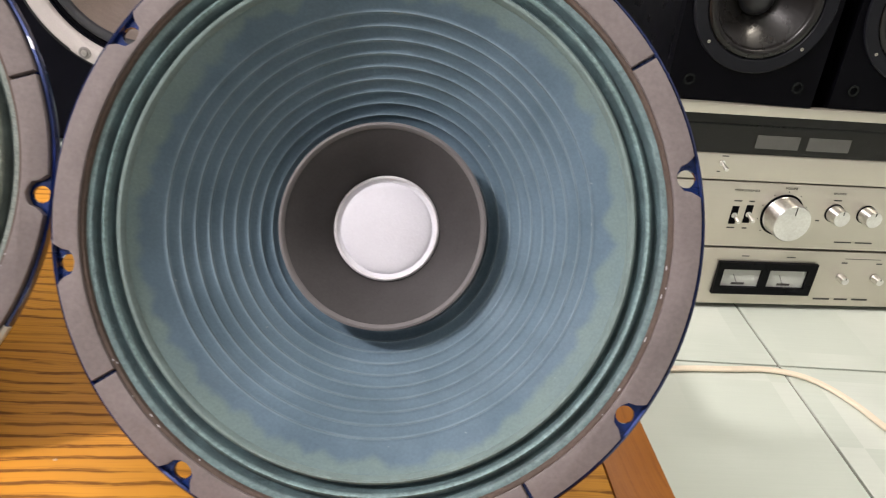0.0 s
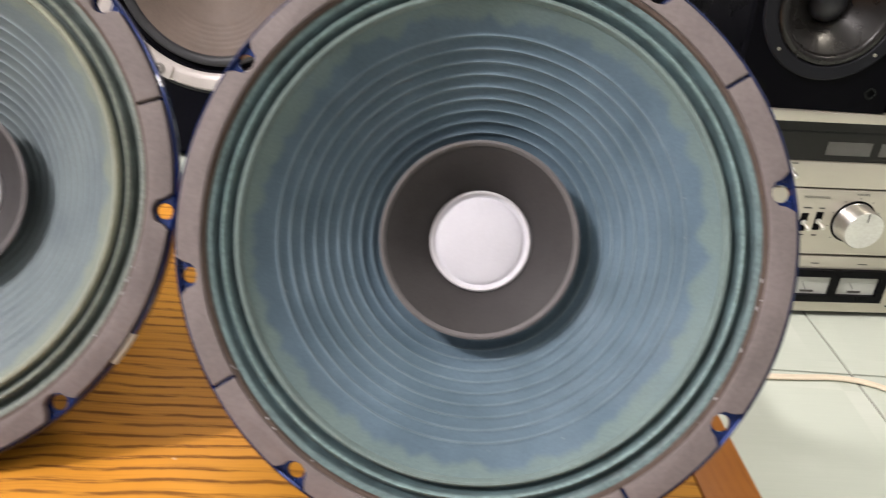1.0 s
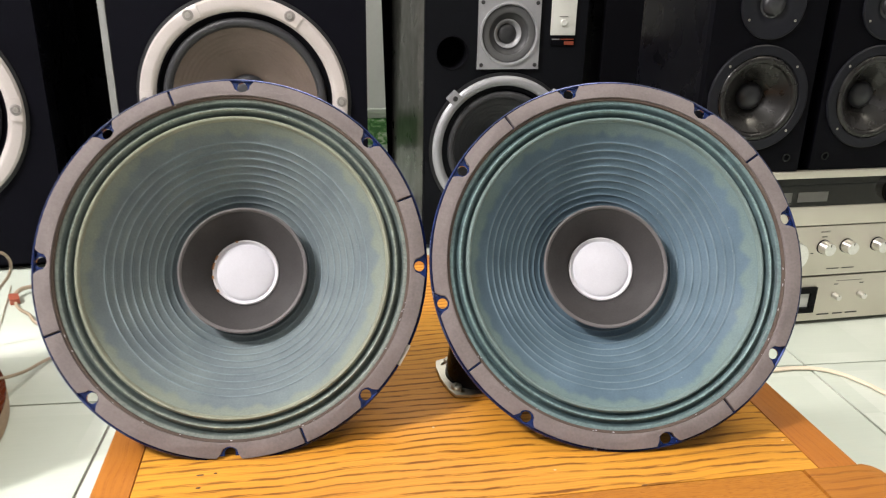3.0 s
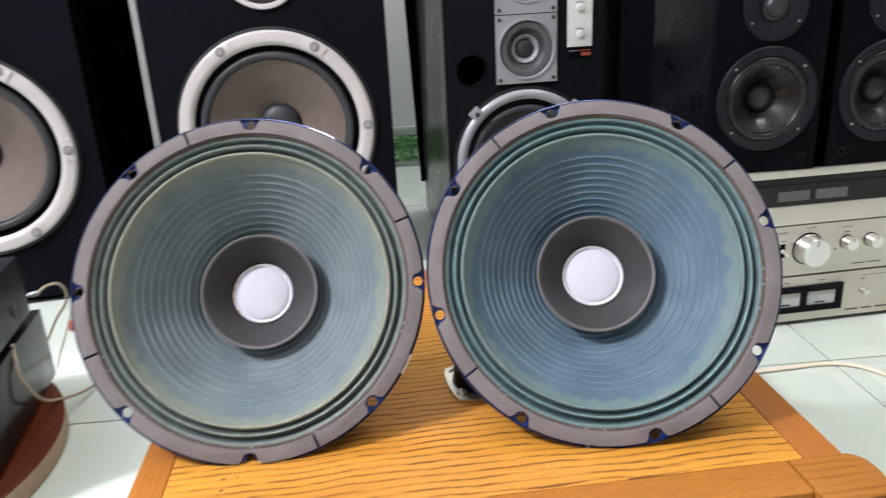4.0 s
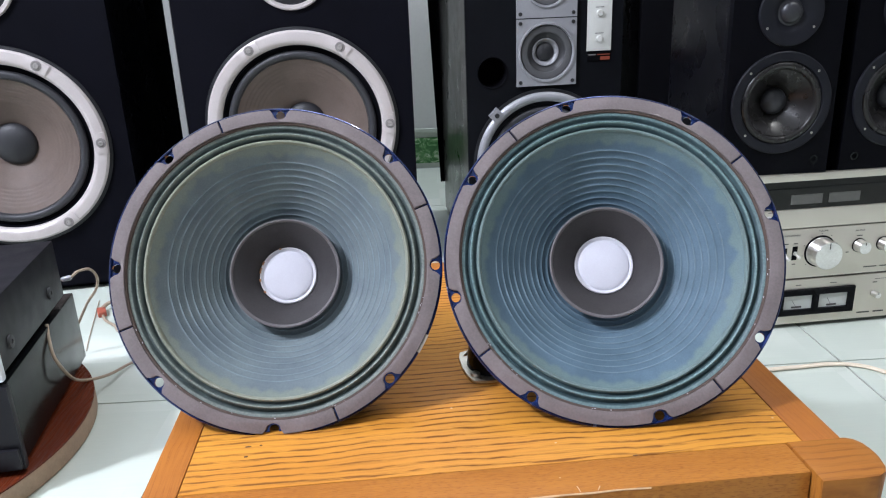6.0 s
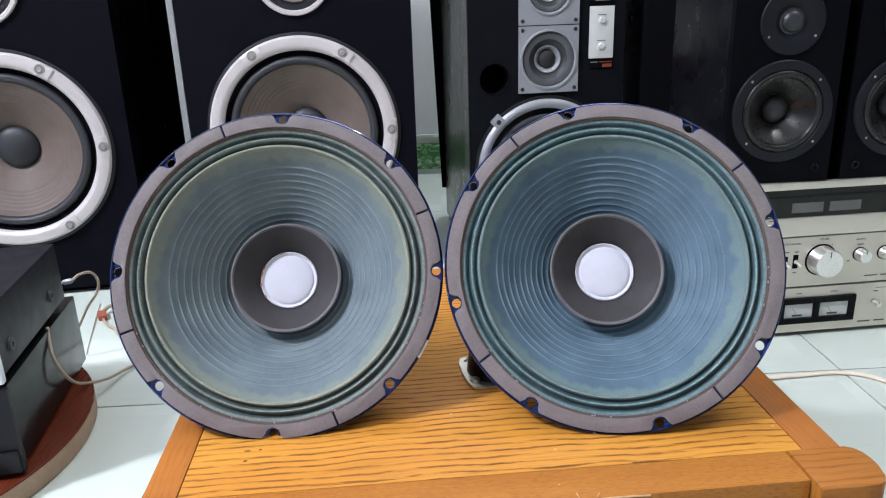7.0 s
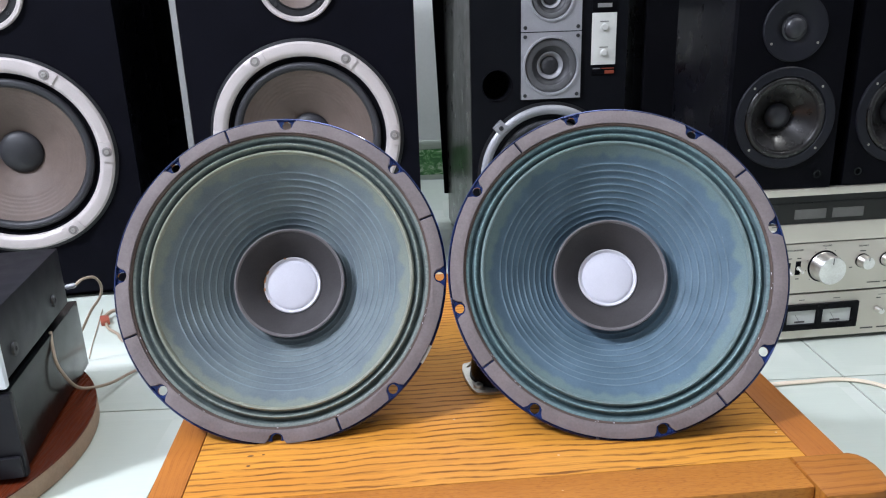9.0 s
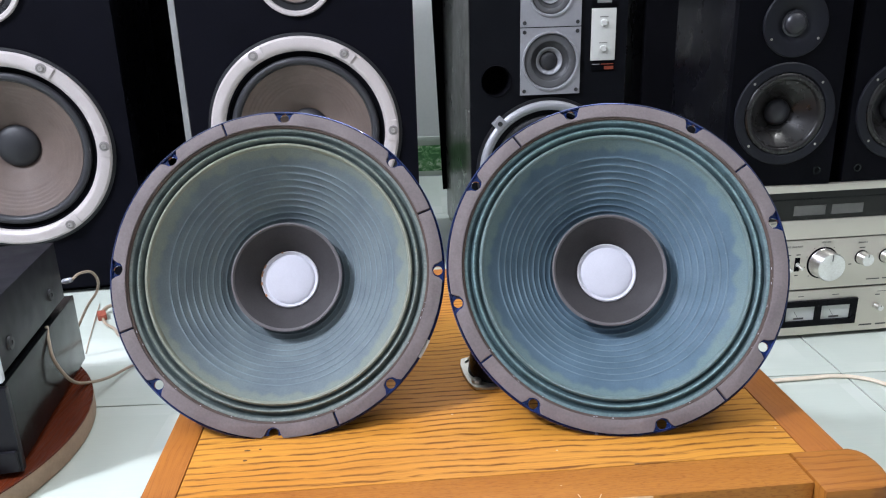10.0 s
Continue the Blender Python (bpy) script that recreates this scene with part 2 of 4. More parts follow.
M = {
    "cone_blue": cone_paper("cone_blue", (0.088, 0.139, 0.184), (0.136, 0.190, 0.174), (0.058, 0.098, 0.130)),
    "cone_grey": cone_paper("cone_grey", (0.138, 0.170, 0.178), (0.190, 0.212, 0.165), (0.096, 0.122, 0.138)),
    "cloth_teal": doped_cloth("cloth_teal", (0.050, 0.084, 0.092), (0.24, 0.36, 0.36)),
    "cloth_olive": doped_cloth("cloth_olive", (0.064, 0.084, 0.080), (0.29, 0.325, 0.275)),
    "liner_brown": plain("liner_brown", (0.085, 0.060, 0.050), 0.75, vary=0.3, coarse=40, fine=500, bump=0.5, spec=0.25),
    "gasket": plain("gasket", (0.165, 0.138, 0.136), 0.8, vary=0.22, coarse=26, fine=500, bump=0.35, spec=0.25),
    "blue_paint": plain("blue_paint", (0.005, 0.027, 0.15), 0.15, 0.55, vary=0.25, fine=300, bump=0.2, coat=0.6),
    "whizzer": plain("whizzer", (0.035, 0.0315, 0.0325), 0.7, vary=0.22, coarse=30, fine=600, bump=0.25, spec=0.3),
    "dust_white": plain("dust_white", (0.56, 0.55, 0.60), 0.9, vary=0.06, coarse=40, fine=700, bump=0.3, spec=0.1),
    "glue": plain("glue", (0.56, 0.54, 0.57), 0.6, vary=0.08, coarse=90),
    "raw_wood": plain("raw_wood", (0.56, 0.36, 0.20), 0.8, vary=0.2, coarse=90),
    "stain_dark": plain("stain_dark", (0.10, 0.04, 0.012), 0.7, vary=0.3, coarse=120),
    "stain_brown": plain("stain_brown", (0.30, 0.13, 0.05), 0.6, vary=0.3, coarse=120),
    "magnet": plain("magnet", (0.03, 0.03, 0.032), 0.55),
    "bare_metal": plain("bare_metal", (0.66, 0.63, 0.54), 0.35, 1.0, vary=0.15),
    "oak_top": oak("oak_top", (0.57, 0.258, 0.034), (0.46, 0.184, 0.023), (0.165, 0.058, 0.010)),
    "rail_x": oak("rail_x", (0.40, 0.158, 0.024), (0.335, 0.120, 0.018), (0.17, 0.045, 0.008), 1.6, "x", lines=0.15, flecks=0.42),
    "rail_y": oak("rail_y", (0.38, 0.135, 0.021), (0.30, 0.098, 0.016), (0.17, 0.048, 0.009), 1.6, "y", lines=0.18),
    "leg_wood": oak("leg_wood", (0.33, 0.125, 0.019), (0.27, 0.090, 0.014), (0.165, 0.05, 0.009), 1.1, "x", lines=0.6),
    "apron": oak("apron", (0.26, 0.10, 0.022), (0.21, 0.075, 0.017), (0.2, 0.06, 0.016), 1.2, "x", lines=0.25),
    "red_wood": oak("red_wood", (0.125, 0.027, 0.008), (0.085, 0.016, 0.0055), (0.052, 0.009, 0.004), 1.3, "y", 0.25, 0.7),
    "ply_edge": plain("ply_edge", (0.34, 0.24, 0.16), 0.7, vary=0.2, coarse=40),
    "black_vinyl": plain("black_vinyl", (0.0036, 0.0036, 0.0062), 0.6, vary=0.2, coarse=14, fine=500, bump=0.25, spec=0.05),
    "black_gloss": plain("black_gloss", (0.0018, 0.0018, 0.003), 0.3, vary=0.2, coarse=8, bump=0.02, spec=0.11),
    "black_paint": plain("black_paint", (0.0020, 0.0020, 0.0034), 0.5, vary=0.2, coarse=10, fine=400, bump=0.1, spec=0.06),
    "black_matt": plain("black_matt", (0.0022, 0.0022, 0.0034), 0.75, vary=0.2, spec=0.06),
    "grey_trim": plain("grey_trim", (0.27, 0.27, 0.265), 0.45, 0.2, vary=0.08),
    "cast_silver": plain("cast_silver", (0.55, 0.495, 0.48), 0.40, 0.15, vary=0.08, coarse=20, fine=350, bump=0.15),
    "cone_brown": plain("cone_brown", (0.125, 0.090, 0.074), 0.65, vary=0.2, coarse=18, fine=500, bump=0.4),
    "rubber_grey": plain("rubber_grey", (0.040, 0.040, 0.044), 0.42, vary=0.15, spec=0.3),
    "rubber": plain("rubber", (0.006, 0.006, 0.008), 0.5, vary=0.2),
    "cap_black": plain("cap_black", (0.018, 0.018, 0.021), 0.5, vary=0.2, fine=500, bump=0.3),
    "charcoal": plain("charcoal", (0.0048, 0.0052, 0.0070), 0.6, spec=0.08, vary=0.15, fine=600, bump=0.2),
    "side_veneer": plain("side_veneer", (0.070, 0.064, 0.056), 0.32, vary=0.25, coarse=10, bump=0.03, coat=0.4),
    "panel_silver": plain("panel_silver", (0.34, 0.34, 0.36), 0.4, 0.3, vary=0.08),
    "mid_grey": plain("mid_grey", (0.080, 0.080, 0.084), 0.6, vary=0.15, fine=900, bump=0.4),
    "mid_cone": plain("mid_cone", (0.030, 0.030, 0.033), 0.5, vary=0.15),
    "label_white": plain("label_white", (0.62, 0.62, 0.58), 0.45, vary=0.05),
    "label_red": plain("label_red", (0.24, 0.05, 0.025), 0.5),
    "poly_grey": plain("poly_grey", (0.0095, 0.010, 0.0135), 0.42, spec=0.18, vary=0.12, fine=500, bump=0.1),
    "poly_cone": plain("poly_cone", (0.017, 0.0155, 0.015), 0.28, 0.3, vary=0.12, bump=0.03, coat=0.1),
    "poly_cap": plain("poly_cap", (0.020, 0.020, 0.024), 0.4, vary=0.1, bump=0.05),
    "champagne": brushed("champagne", (0.62, 0.575, 0.495), 0.3),
    "edge_green": plain("edge_green", (0.14, 0.19, 0.185), 0.45, vary=0.2, coarse=60, fine=500, bump=0.3),
    "edge_cream": plain("edge_cream", (0.225, 0.235, 0.18), 0.45, vary=0.2, coarse=60, fine=500, bump=0.3),
    "whizzer_edge": plain("whizzer_edge", (0.115, 0.104, 0.106), 0.7),
    "dial_window": plain("dial_window", (0.10, 0.098, 0.088), 0.5),
    "recess": plain("recess", (0.30, 0.275, 0.265), 0.5, 0.3),
    "screw_pale": plain("screw_pale", (0.42, 0.39, 0.37), 0.45, 0.4),
    "ink": plain("ink", (0.06, 0.055, 0.05), 0.6),
    "meter_face": plain("meter_face", (0.55, 0.56, 0.52), 0.5, vary=0.05),
    "amp_grey": plain("amp_grey", (0.014, 0.0135, 0.0175), 0.42, 0.3, vary=0.15, fine=700, bump=0.15, spec=0.3),
    "amp_side": plain("amp_side", (0.0065, 0.0075, 0.008), 0.2, 0.2, vary=0.12, fine=500, bump=0.05, spec=0.22),
    "silver_front": brushed("silver_front", (0.70, 0.70, 0.76), 0.35),
    "wire_tan": plain("wire_tan", (0.36, 0.28, 0.20), 0.5),
    "wire_cream": plain("wire_cream", (0.72, 0.62, 0.48), 0.5, vary=0.06),
    "wire_red": plain("wire_red", (0.34, 0.085, 0.05), 0.5),
    "plaster": plain("plaster", (0.74, 0.75, 0.72), 0.7, vary=0.05, coarse=2, fine=90),
    "wall_grey": plain("wall_grey", (0.25, 0.25, 0.26), 0.7, vary=0.05, coarse=2, fine=90),
    "ceiling": plain("ceiling", (0.64, 0.64, 0.64), 0.8, vary=0.04, coarse=2, fine=90),
    "grout": plain("grout", (0.16, 0.15, 0.13), 0.9, vary=0.2),
    "lamp_white": plain("lamp_white", (0.8, 0.8, 0.8), 0.5),
}


def tile_glaze():
    """Glazed floor tile: pale green-white with a faint printed check and a slight shift from tile to tile."""
    n = Nodes("tile_glaze")
    info = n.add("ShaderNodeObjectInfo").outputs["Random"]
    chk = n.add("ShaderNodeTexChecker", Vector=n.stretch((1, 1, 1), (0, 0, radians(1))), Scale=9.0).outputs["Fac"]
    streak = n.noise(5, 4, n.stretch((3, 70, 1)))
    tone = n.math("ADD", n.math("MULTIPLY", n.math("MULTIPLY", chk, n.ramp(n.noise(4, 2), (0.45, 0.0), (0.6, 1.0))), 0.45), n.math("MULTIPLY", streak, 0.5))
    col = n.ramp(tone, (0.1, (0.545, 0.600, 0.525)), (0.75, (0.64, 0.68, 0.61)))
    col = n.mix(n.math("MULTIPLY", info, 0.25), col, (0.57, 0.62, 0.53))
    n.bump(n.noise(220, 2), 0.03, 0.0003)
    return n.out(col, n.ramp(n.noise(18, 4), (0.3, 0.16), (0.7, 0.27)), spec=0.5)


def green_band():
    """Glazed border tile with a leafy green print."""
    n = Nodes("green_band")
    leaf = n.noise(26, 2, n.stretch((1, 1, 1.6)), distort=2.2)
    return n.out(n.ramp(leaf, (0.40, (0.045, 0.16, 0.045)), (0.55, (0.12, 0.30, 0.10)), (0.66, (0.42, 0.55, 0.36))), 0.2)


def meter_glass():
    n = Nodes("meter_glass")
    n.bsdf.inputs["Transmission Weight"].default_value = 1.0
    n.bsdf.inputs["IOR"].default_value = 1.45
    return n.out((0.9, 0.92, 0.9), n.ramp(n.noise(30), (0.3, 0.02), (0.7, 0.06)))


def tuner_glass():
    n = Nodes("tuner_glass")
    return n.out(n.ramp(n.noise(6, 3), (0.3, (0.007, 0.0065, 0.0055)), (0.7, (0.011, 0.010, 0.008))), n.ramp(n.noise(40), (0.3, 0.08), (0.7, 0.14)), spec=0.3)


def bulb_glow():
    n = Nodes("bulb_glow")
    n.bsdf.inputs["Emission Color"].default_value = (1, 0.97, 0.94, 1)
    n.bsdf.inputs["Emission Strength"].default_value = 6.0
    return n.out((0.9, 0.9, 0.9), 0.4)


def worn_paint():
    """Glossy blue paint, rubbed through to bare metal in patches."""
    n = Nodes("worn_paint")
    wear = n.ramp(n.noise(38, 5, rough=0.65), (0.62, 0.0), (0.68, 1.0))
    base = n.ramp(n.noise(12, 3), (0.3, (0.005, 0.016, 0.085)), (0.7, (0.008, 0.028, 0.15)))
    return n.out(n.mix(n.math("MULTIPLY", wear, 0.75), base, (0.50, 0.52, 0.62)), n.ramp(wear, (0.0, 0.27), (1.0, 0.5)), 0.5, 0.5)


def turned_metal():
    """Aluminium turned on a lathe: its highlights fan out from the middle."""
    n = Nodes("turned_metal")
    n.bsdf.inputs["Anisotropic"].default_value = 0.9
    n.bsdf.inputs["Anisotropic Rotation"].default_value = 0.25
    tan = n.tree.nodes.new("ShaderNodeTangent")
    tan.direction_type, tan.axis = "RADIAL", "Z"
    n.link(tan.outputs[0], n.bsdf.inputs["Tangent"])
    return n.out(n.ramp(n.noise(300, 2), (0.3, (0.78, 0.75, 0.72)), (0.7, (0.88, 0.86, 0.84))), 0.28, 1.0)


M["worn_paint"], M["knob_metal"] = worn_paint(), turned_metal()
M["tile"], M["green_band"], M["glass"], M["tuner_glass"], M["glow"] = tile_glaze(), green_band(), meter_glass(), tuner_glass(), bulb_glow()


# ---- shapes ----
def thing(name, m, label, category, group=""):
    ob = new(name)
    ob.empty_display_size = 0.05
    ob.matrix_world = m
    return tagged(ob, label, category, group)


def part(name, bm, material, parent=None, label="", m=None, smooth=True):
    """Links a bmesh as one mesh object under a thing or a part; m is its pose in the parent."""
    bmesh.ops.recalc_face_normals(bm, faces=bm.faces)
    mesh = bpy.data.meshes.new(name)
    bm.to_mesh(mesh)
    bm.free()
    mesh.materials.append(M[material])
    if smooth:
        mesh.polygons.foreach_set("use_smooth", [True] * len(mesh.polygons))
        mesh.set_sharp_from_angle(angle=radians(35))
    ob = new(name, mesh)
    ob.parent = parent
    if m is not None:
        ob.matrix_basis = m
    return tagged(ob, label)


def again(ob, m):
    """The same piece once more, on the same mesh, at another pose in the same parent."""
    twin = ob.copy()
    scene.collection.objects.link(twin)
    twin.matrix_basis = m
    return twin


def lathe(profile, seg=96, a0=0.0, a1=360.0):
    """Turns a profile of (radius, height) about z; an arc of it where a1 - a0 is under 360."""
    bm = bmesh.new()
    whole = abs(a1 - a0) >= 360
    count = seg if whole else seg + 1
    rings = []
    for r, z in profile:
        if r < 1e-6:
            rings.append([bm.verts.new((0, 0, z))] * count)
        else:
            rings.append([bm.verts.new((r * math.cos(a), r * math.sin(a), z)) for a in (radians(a0 + (a1 - a0) * k / seg) for k in range(count))])
    for p, q in zip(rings, rings[1:]):
        for k in range(seg):
            j = (k + 1) % count
            corners = []
            for v in (p[k], p[j], q[j], q[k]):
                if v not in corners:
                    corners.append(v)
            if len(corners) > 2:
                bm.faces.new(corners)
    if not whole:
        for k in (0, -1):
            face = [ring[k] for ring in rings]
            if len(set(face)) > 2:
                bm.faces.new(face)
    return bm


def slab(outline, z0, z1, holes=(), bevel=0.0):
    """A flat outline, with holes in it, drawn out from z0 to z1."""
    bm = bmesh.new()
    loops = [outline, *holes]
    if holes:
        edges = []
        for loop in loops:
            vs = [bm.verts.new((x, y, z1)) for x, y in loop]
            edges += [bm.edges.new((a, b)) for a, b in zip(vs, vs[1:] + vs[:1])]
        bmesh.ops.triangle_fill(bm, use_beauty=True, use_dissolve=False, edges=edges)
    else:
        bm.faces.new([bm.verts.new((x, y, z1)) for x, y in outline])
    top = list(bm.faces)
    grown = bmesh.ops.extrude_face_region(bm, geom=top)
    for v in grown["geom"]:
        if isinstance(v, bmesh.types.BMVert):
            v.co.z = z0
    bmesh.ops.recalc_face_normals(bm, faces=bm.faces)
    if bevel:
        rim = [e for e in bm.edges if all(abs(v.co.z - z1) < 1e-7 for v in e.verts) and e.calc_face_angle(0) > 1]
        bmesh.ops.bevel(bm, geom=rim, offset=bevel, segments=2, profile=0.6, affect="EDGES")
    return bm


def box(x0, x1, y0, y1, z0, z1, bevel=0.002, segments=2):
    bm = bmesh.new()
    bmesh.ops.create_cube(bm, size=1)
    bmesh.ops.transform(bm, matrix=Matrix.Translation(((x0 + x1) / 2, (y0 + y1) / 2, (z0 + z1) / 2)) @ Matrix.Diagonal((x1 - x0, y1 - y0, z1 - z0, 1)), verts=bm.verts)
    if bevel:
        bmesh.ops.bevel(bm, geom=list(bm.edges), offset=bevel, segments=segments, profile=0.7, affect="EDGES")
    return bm


def tube(points, r, seg=8, flat=1.0, steps=8):
    """A round or flattened cord through the points, on a smooth line."""
    p = [Vector(q) for q in points]
    p = [2 * p[0] - p[1]] + p + [2 * p[-1] - p[-2]]
    line = []
    for a, b, c, d in zip(p, p[1:], p[2:], p[3:]):
        for k in range(steps):
            t = k / steps
            line.append(0.5 * (2 * b + (c - a) * t + (2 * a - 5 * b + 4 * c - d) * t * t + (3 * b - a - 3 * c + d) * t ** 3))
    line.append(p[-2])
    bm, rings = bmesh.new(), []
    for k, q in enumerate(line):
        way = (line[min(k + 1, len(line) - 1)] - line[max(k - 1, 0)]).normalized()
        side = way.cross((0, 0, 1))
        side = side.normalized() if side.length > 1e-4 else Vector((1, 0, 0))
        up = side.cross(way)
        rings.append([bm.verts.new(q + side * (r * flat * math.cos(a)) + up * (r * math.sin(a))) for a in (2 * math.pi * j / seg for j in range(seg))])
    for a, b in zip(rings, rings[1:]):
        for j in range(seg):
            bm.faces.new((a[j], a[(j + 1) % seg], b[(j + 1) % seg], b[j]))
    bm.faces.new(rings[0])
    bm.faces.new(rings[-1])
    return bm


def polar(r, a):
    return (r * math.cos(radians(a)), r * math.sin(radians(a)))


def arc(r, a0, a1, steps):
    return [polar(r, a0 + (a1 - a0) * k / steps) for k in range(steps + 1)]


def circle(x, y, r, n=24):
    return [(x + r * math.cos(2 * math.pi * k / n), y + r * math.sin(2 * math.pi * k / n)) for k in range(n)]


def dome(r, rise, base=0.0, steps=8):
    """The profile of a shallow cap."""
    return [(r * math.cos(a), base + rise * math.sin(a)) for a in (math.pi / 2 * k / steps for k in range(steps))] + [(0, base + rise)]


def facing(x, y, z, yaw=0.0, lean=0.0):
    """A pose whose z points out of a front that faces -y, x to the right, y up."""
    return pose(x, y, z, 0, 0, yaw) @ pose(0, 0, 0, 90 - lean, 0, 0)


SCREW = [(0.0, 0.001), (0.0012, 0.001), (0.0013, 0.0022), (0.0034, 0.0022), (0.004, 0.0012), (0.004, -0.002)]


def screw(parent, x, y, z, size=1.0, material="bare_metal", name="screw"):
    return part(name, lathe([(r * size, h * size) for r, h in SCREW], 12), material, parent, m=pose(x, y, z))


def shell(x0, x1, y0, y1, z0, z1, t=0.015):
    """A cabinet's four sides and back, open at the front (-y)."""
    bm = slab([(x0, z0), (x1, z0), (x1, z1), (x0, z1)], -y1, -y0, [[(x0 + t, z0 + t), (x1 - t, z0 + t), (x1 - t, z1 - t), (x0 + t, z1 - t)]])
    bmesh.ops.transform(bm, matrix=pose(0, 0, 0, 90, 0, 0), verts=bm.verts)
    back = box(x0 + t, x1 - t, y1 - t, y1 - 0.001, z0 + t, z1 - t, 0)
    mesh = bpy.data.meshes.new("back")
    back.to_mesh(mesh)
    back.free()
    bm.from_mesh(mesh)
    bpy.data.meshes.remove(mesh)
    return bm


# ---- the room ----
X0, X1, Y0, Y1, TOP = -2.7, 2.5, -2.8, 2.18, 2.9


def wall(name, x0, x1, y0, y1, paint="wall_grey", words="plain grey wall, unseen, added to close the room"):
    ob = part(name, box(x0, x1, y0, y1, 0, TOP, 0), paint, smooth=False)
    return tagged(ob, words, "wall", kind="structure")


wall_north = wall("wall_north", X0 - 0.12, X1 + 0.12, Y1, Y1 + 0.12, "plaster", "white painted plaster wall")
# The other walls and the ceiling are unseen, toned to limit bounced light.
wall("wall_south", X0 - 0.12, X1 + 0.12, Y0 - 0.12, Y0)
wall("wall_west", X0 - 0.12, X0, Y0, Y1)
wall("wall_east", X1, X1 + 0.12, Y0, Y1)
tagged(part("ceiling", box(X0 - 0.12, X1 + 0.12, Y0 - 0.12, Y1 + 0.12, TOP, TOP + 0.1, 0), "ceiling", smooth=False), "plain white ceiling", "ceiling", kind="structure")
skirting = part("baseboard", box(X0, X1, Y1 - 0.008, Y1 - 0.0005, 0.0, 0.122, 0.002), "tile", smooth=False)
tagged(skirting, "glazed white skirting tiles with a green leaf band", "baseboard", kind="structure")
part("border_strip", box(X0, X1, Y1 - 0.011, Y1 - 0.0075, 0.018, 0.104, 0.001), "green_band", skirting, "green leaf-patterned border")
part("moulding", box(X0, X1, Y1 - 0.014, Y1 - 0.0005, 0.122, 0.134, 0.003), "tile", skirting)

floor = part("floor", box(X0, X1, Y0, Y1, -0.1, -0.0025, 0), "grout", smooth=False)
tagged(floor, "glazed pale green-white square floor tiles with dark joints", "floor", kind="structure")
TILE, GX, GY = 0.5, 0.497, 0.705
tile_mesh = None
for i in range(-7, 5):
    for j in range(-8, 4):
        x0, y0 = GX + i * TILE, GY + j * TILE
        a0, a1, b0, b1 = max(x0, X0), min(x0 + TILE, X1), max(y0, Y0), min(y0 + TILE, Y1 - 0.008)
        if a1 - a0 < 0.02 or b1 - b0 < 0.02:
            continue
        g = 0.0017
        if a1 - a0 > TILE - 0.001 and b1 - b0 > TILE - 0.001:
            if tile_mesh is None:
                tile_mesh = part("tile", box(-TILE / 2 + g, TILE / 2 - g, -TILE / 2 + g, TILE / 2 - g, -0.008, 0.0, 0.0003, 1), "tile", floor, m=pose(x0 + TILE / 2, y0 + TILE / 2, 0), smooth=False)
            else:
                again(tile_mesh, pose(x0 + TILE / 2, y0 + TILE / 2, 0))
        else:
            part("tile", box(a0 + g, a1 - g, b0 + g, b1 - g, -0.008, 0.0, 0.0003, 1), "tile", floor, smooth=False)

# The lamps of the room, all out of the camera's sight.
bulb = thing("wall_lamp", pose(X0, KEY[1], KEY[2]), "white wall lamp with a lit round bulb", "lamp")
part("base", lathe([(0, 0.03), (0.05, 0.03), (0.06, 0.02), (0.06, 0.0)], 32), "lamp_white", bulb, m=pose(0, 0, 0, 0, 90, 0))
part("bulb", lathe([(0, 0.10), (0.02, 0.096), (0.035, 0.08), (0.038, 0.065), (0.02, 0.03)], 24), "glow", bulb, m=pose(0, 0, 0, 0, 90, 0))
for x, y in ((0.15, 1.75), (1.5, 0.15)):
    tube_lamp = thing("ceiling_lamp", pose(x, y, TOP), "white fluorescent tube fitting on the ceiling", "lamp", "ceiling tubes")
    part("housing", box(-0.62, 0.62, -0.05, 0.05, -0.06, 0.0, 0.005), "lamp_white", tube_lamp)
    part("tube", tube([(-0.58, 0, -0.072), (0, 0, -0.072), (0.58, 0, -0.072)], 0.012, 12), "glow", tube_lamp)


# ---- the wooden table ----
TABLE_Z = 0.2
table = thing("wooden_table", pose(-0.094, 0.366, 0, 0, 0, 2.4), "low honey-coloured oak table with a framed plank top", "table")
XL, XR, YF, YB = -0.294, 0.285, -0.2, 0.335
IL, IR, IF, IB = XL + 0.028, XR - 0.033, YF + 0.041, YB - 0.034
part("top_panel", box(IL + 0.0004, IR - 0.0004, IF, IB, TABLE_Z - 0.022, TABLE_Z, 0.0012), "oak_top", table, "strongly grained golden oak panel")
part("side_rail", box(XL, IL, YF, YB, TABLE_Z - 0.024, TABLE_Z + 0.0006, 0.002), "rail_y", table, "reddish wooden frame rail")
part("side_rail", box(IR, XR, YF + 0.040, YB, TABLE_Z - 0.024, TABLE_Z + 0.0006, 0.002), "rail_y", table, "reddish wooden frame rail")
part("front_rail", box(IL + 0.0004, 0.2365, YF, IF - 0.0005, TABLE_Z - 0.03, TABLE_Z + 0.0004, 0.0025), "rail_x", table, "orange wooden frame rail, worn along its edge")
part("back_rail", box(IL + 0.0004, IR - 0.0004, IB + 0.0005, YB, TABLE_Z - 0.024, TABLE_Z + 0.0004, 0.002), "rail_x", table)
part("front_apron", box(IL + 0.001, 0.236, YF + 0.0015, YF + 0.022, 0.09, TABLE_Z - 0.0302, 0.002), "apron", table)
part("back_apron", box(IL + 0.001, IR, YB - 0.022, YB - 0.003, 0.11, TABLE_Z - 0.0245, 0.002), "apron", table)
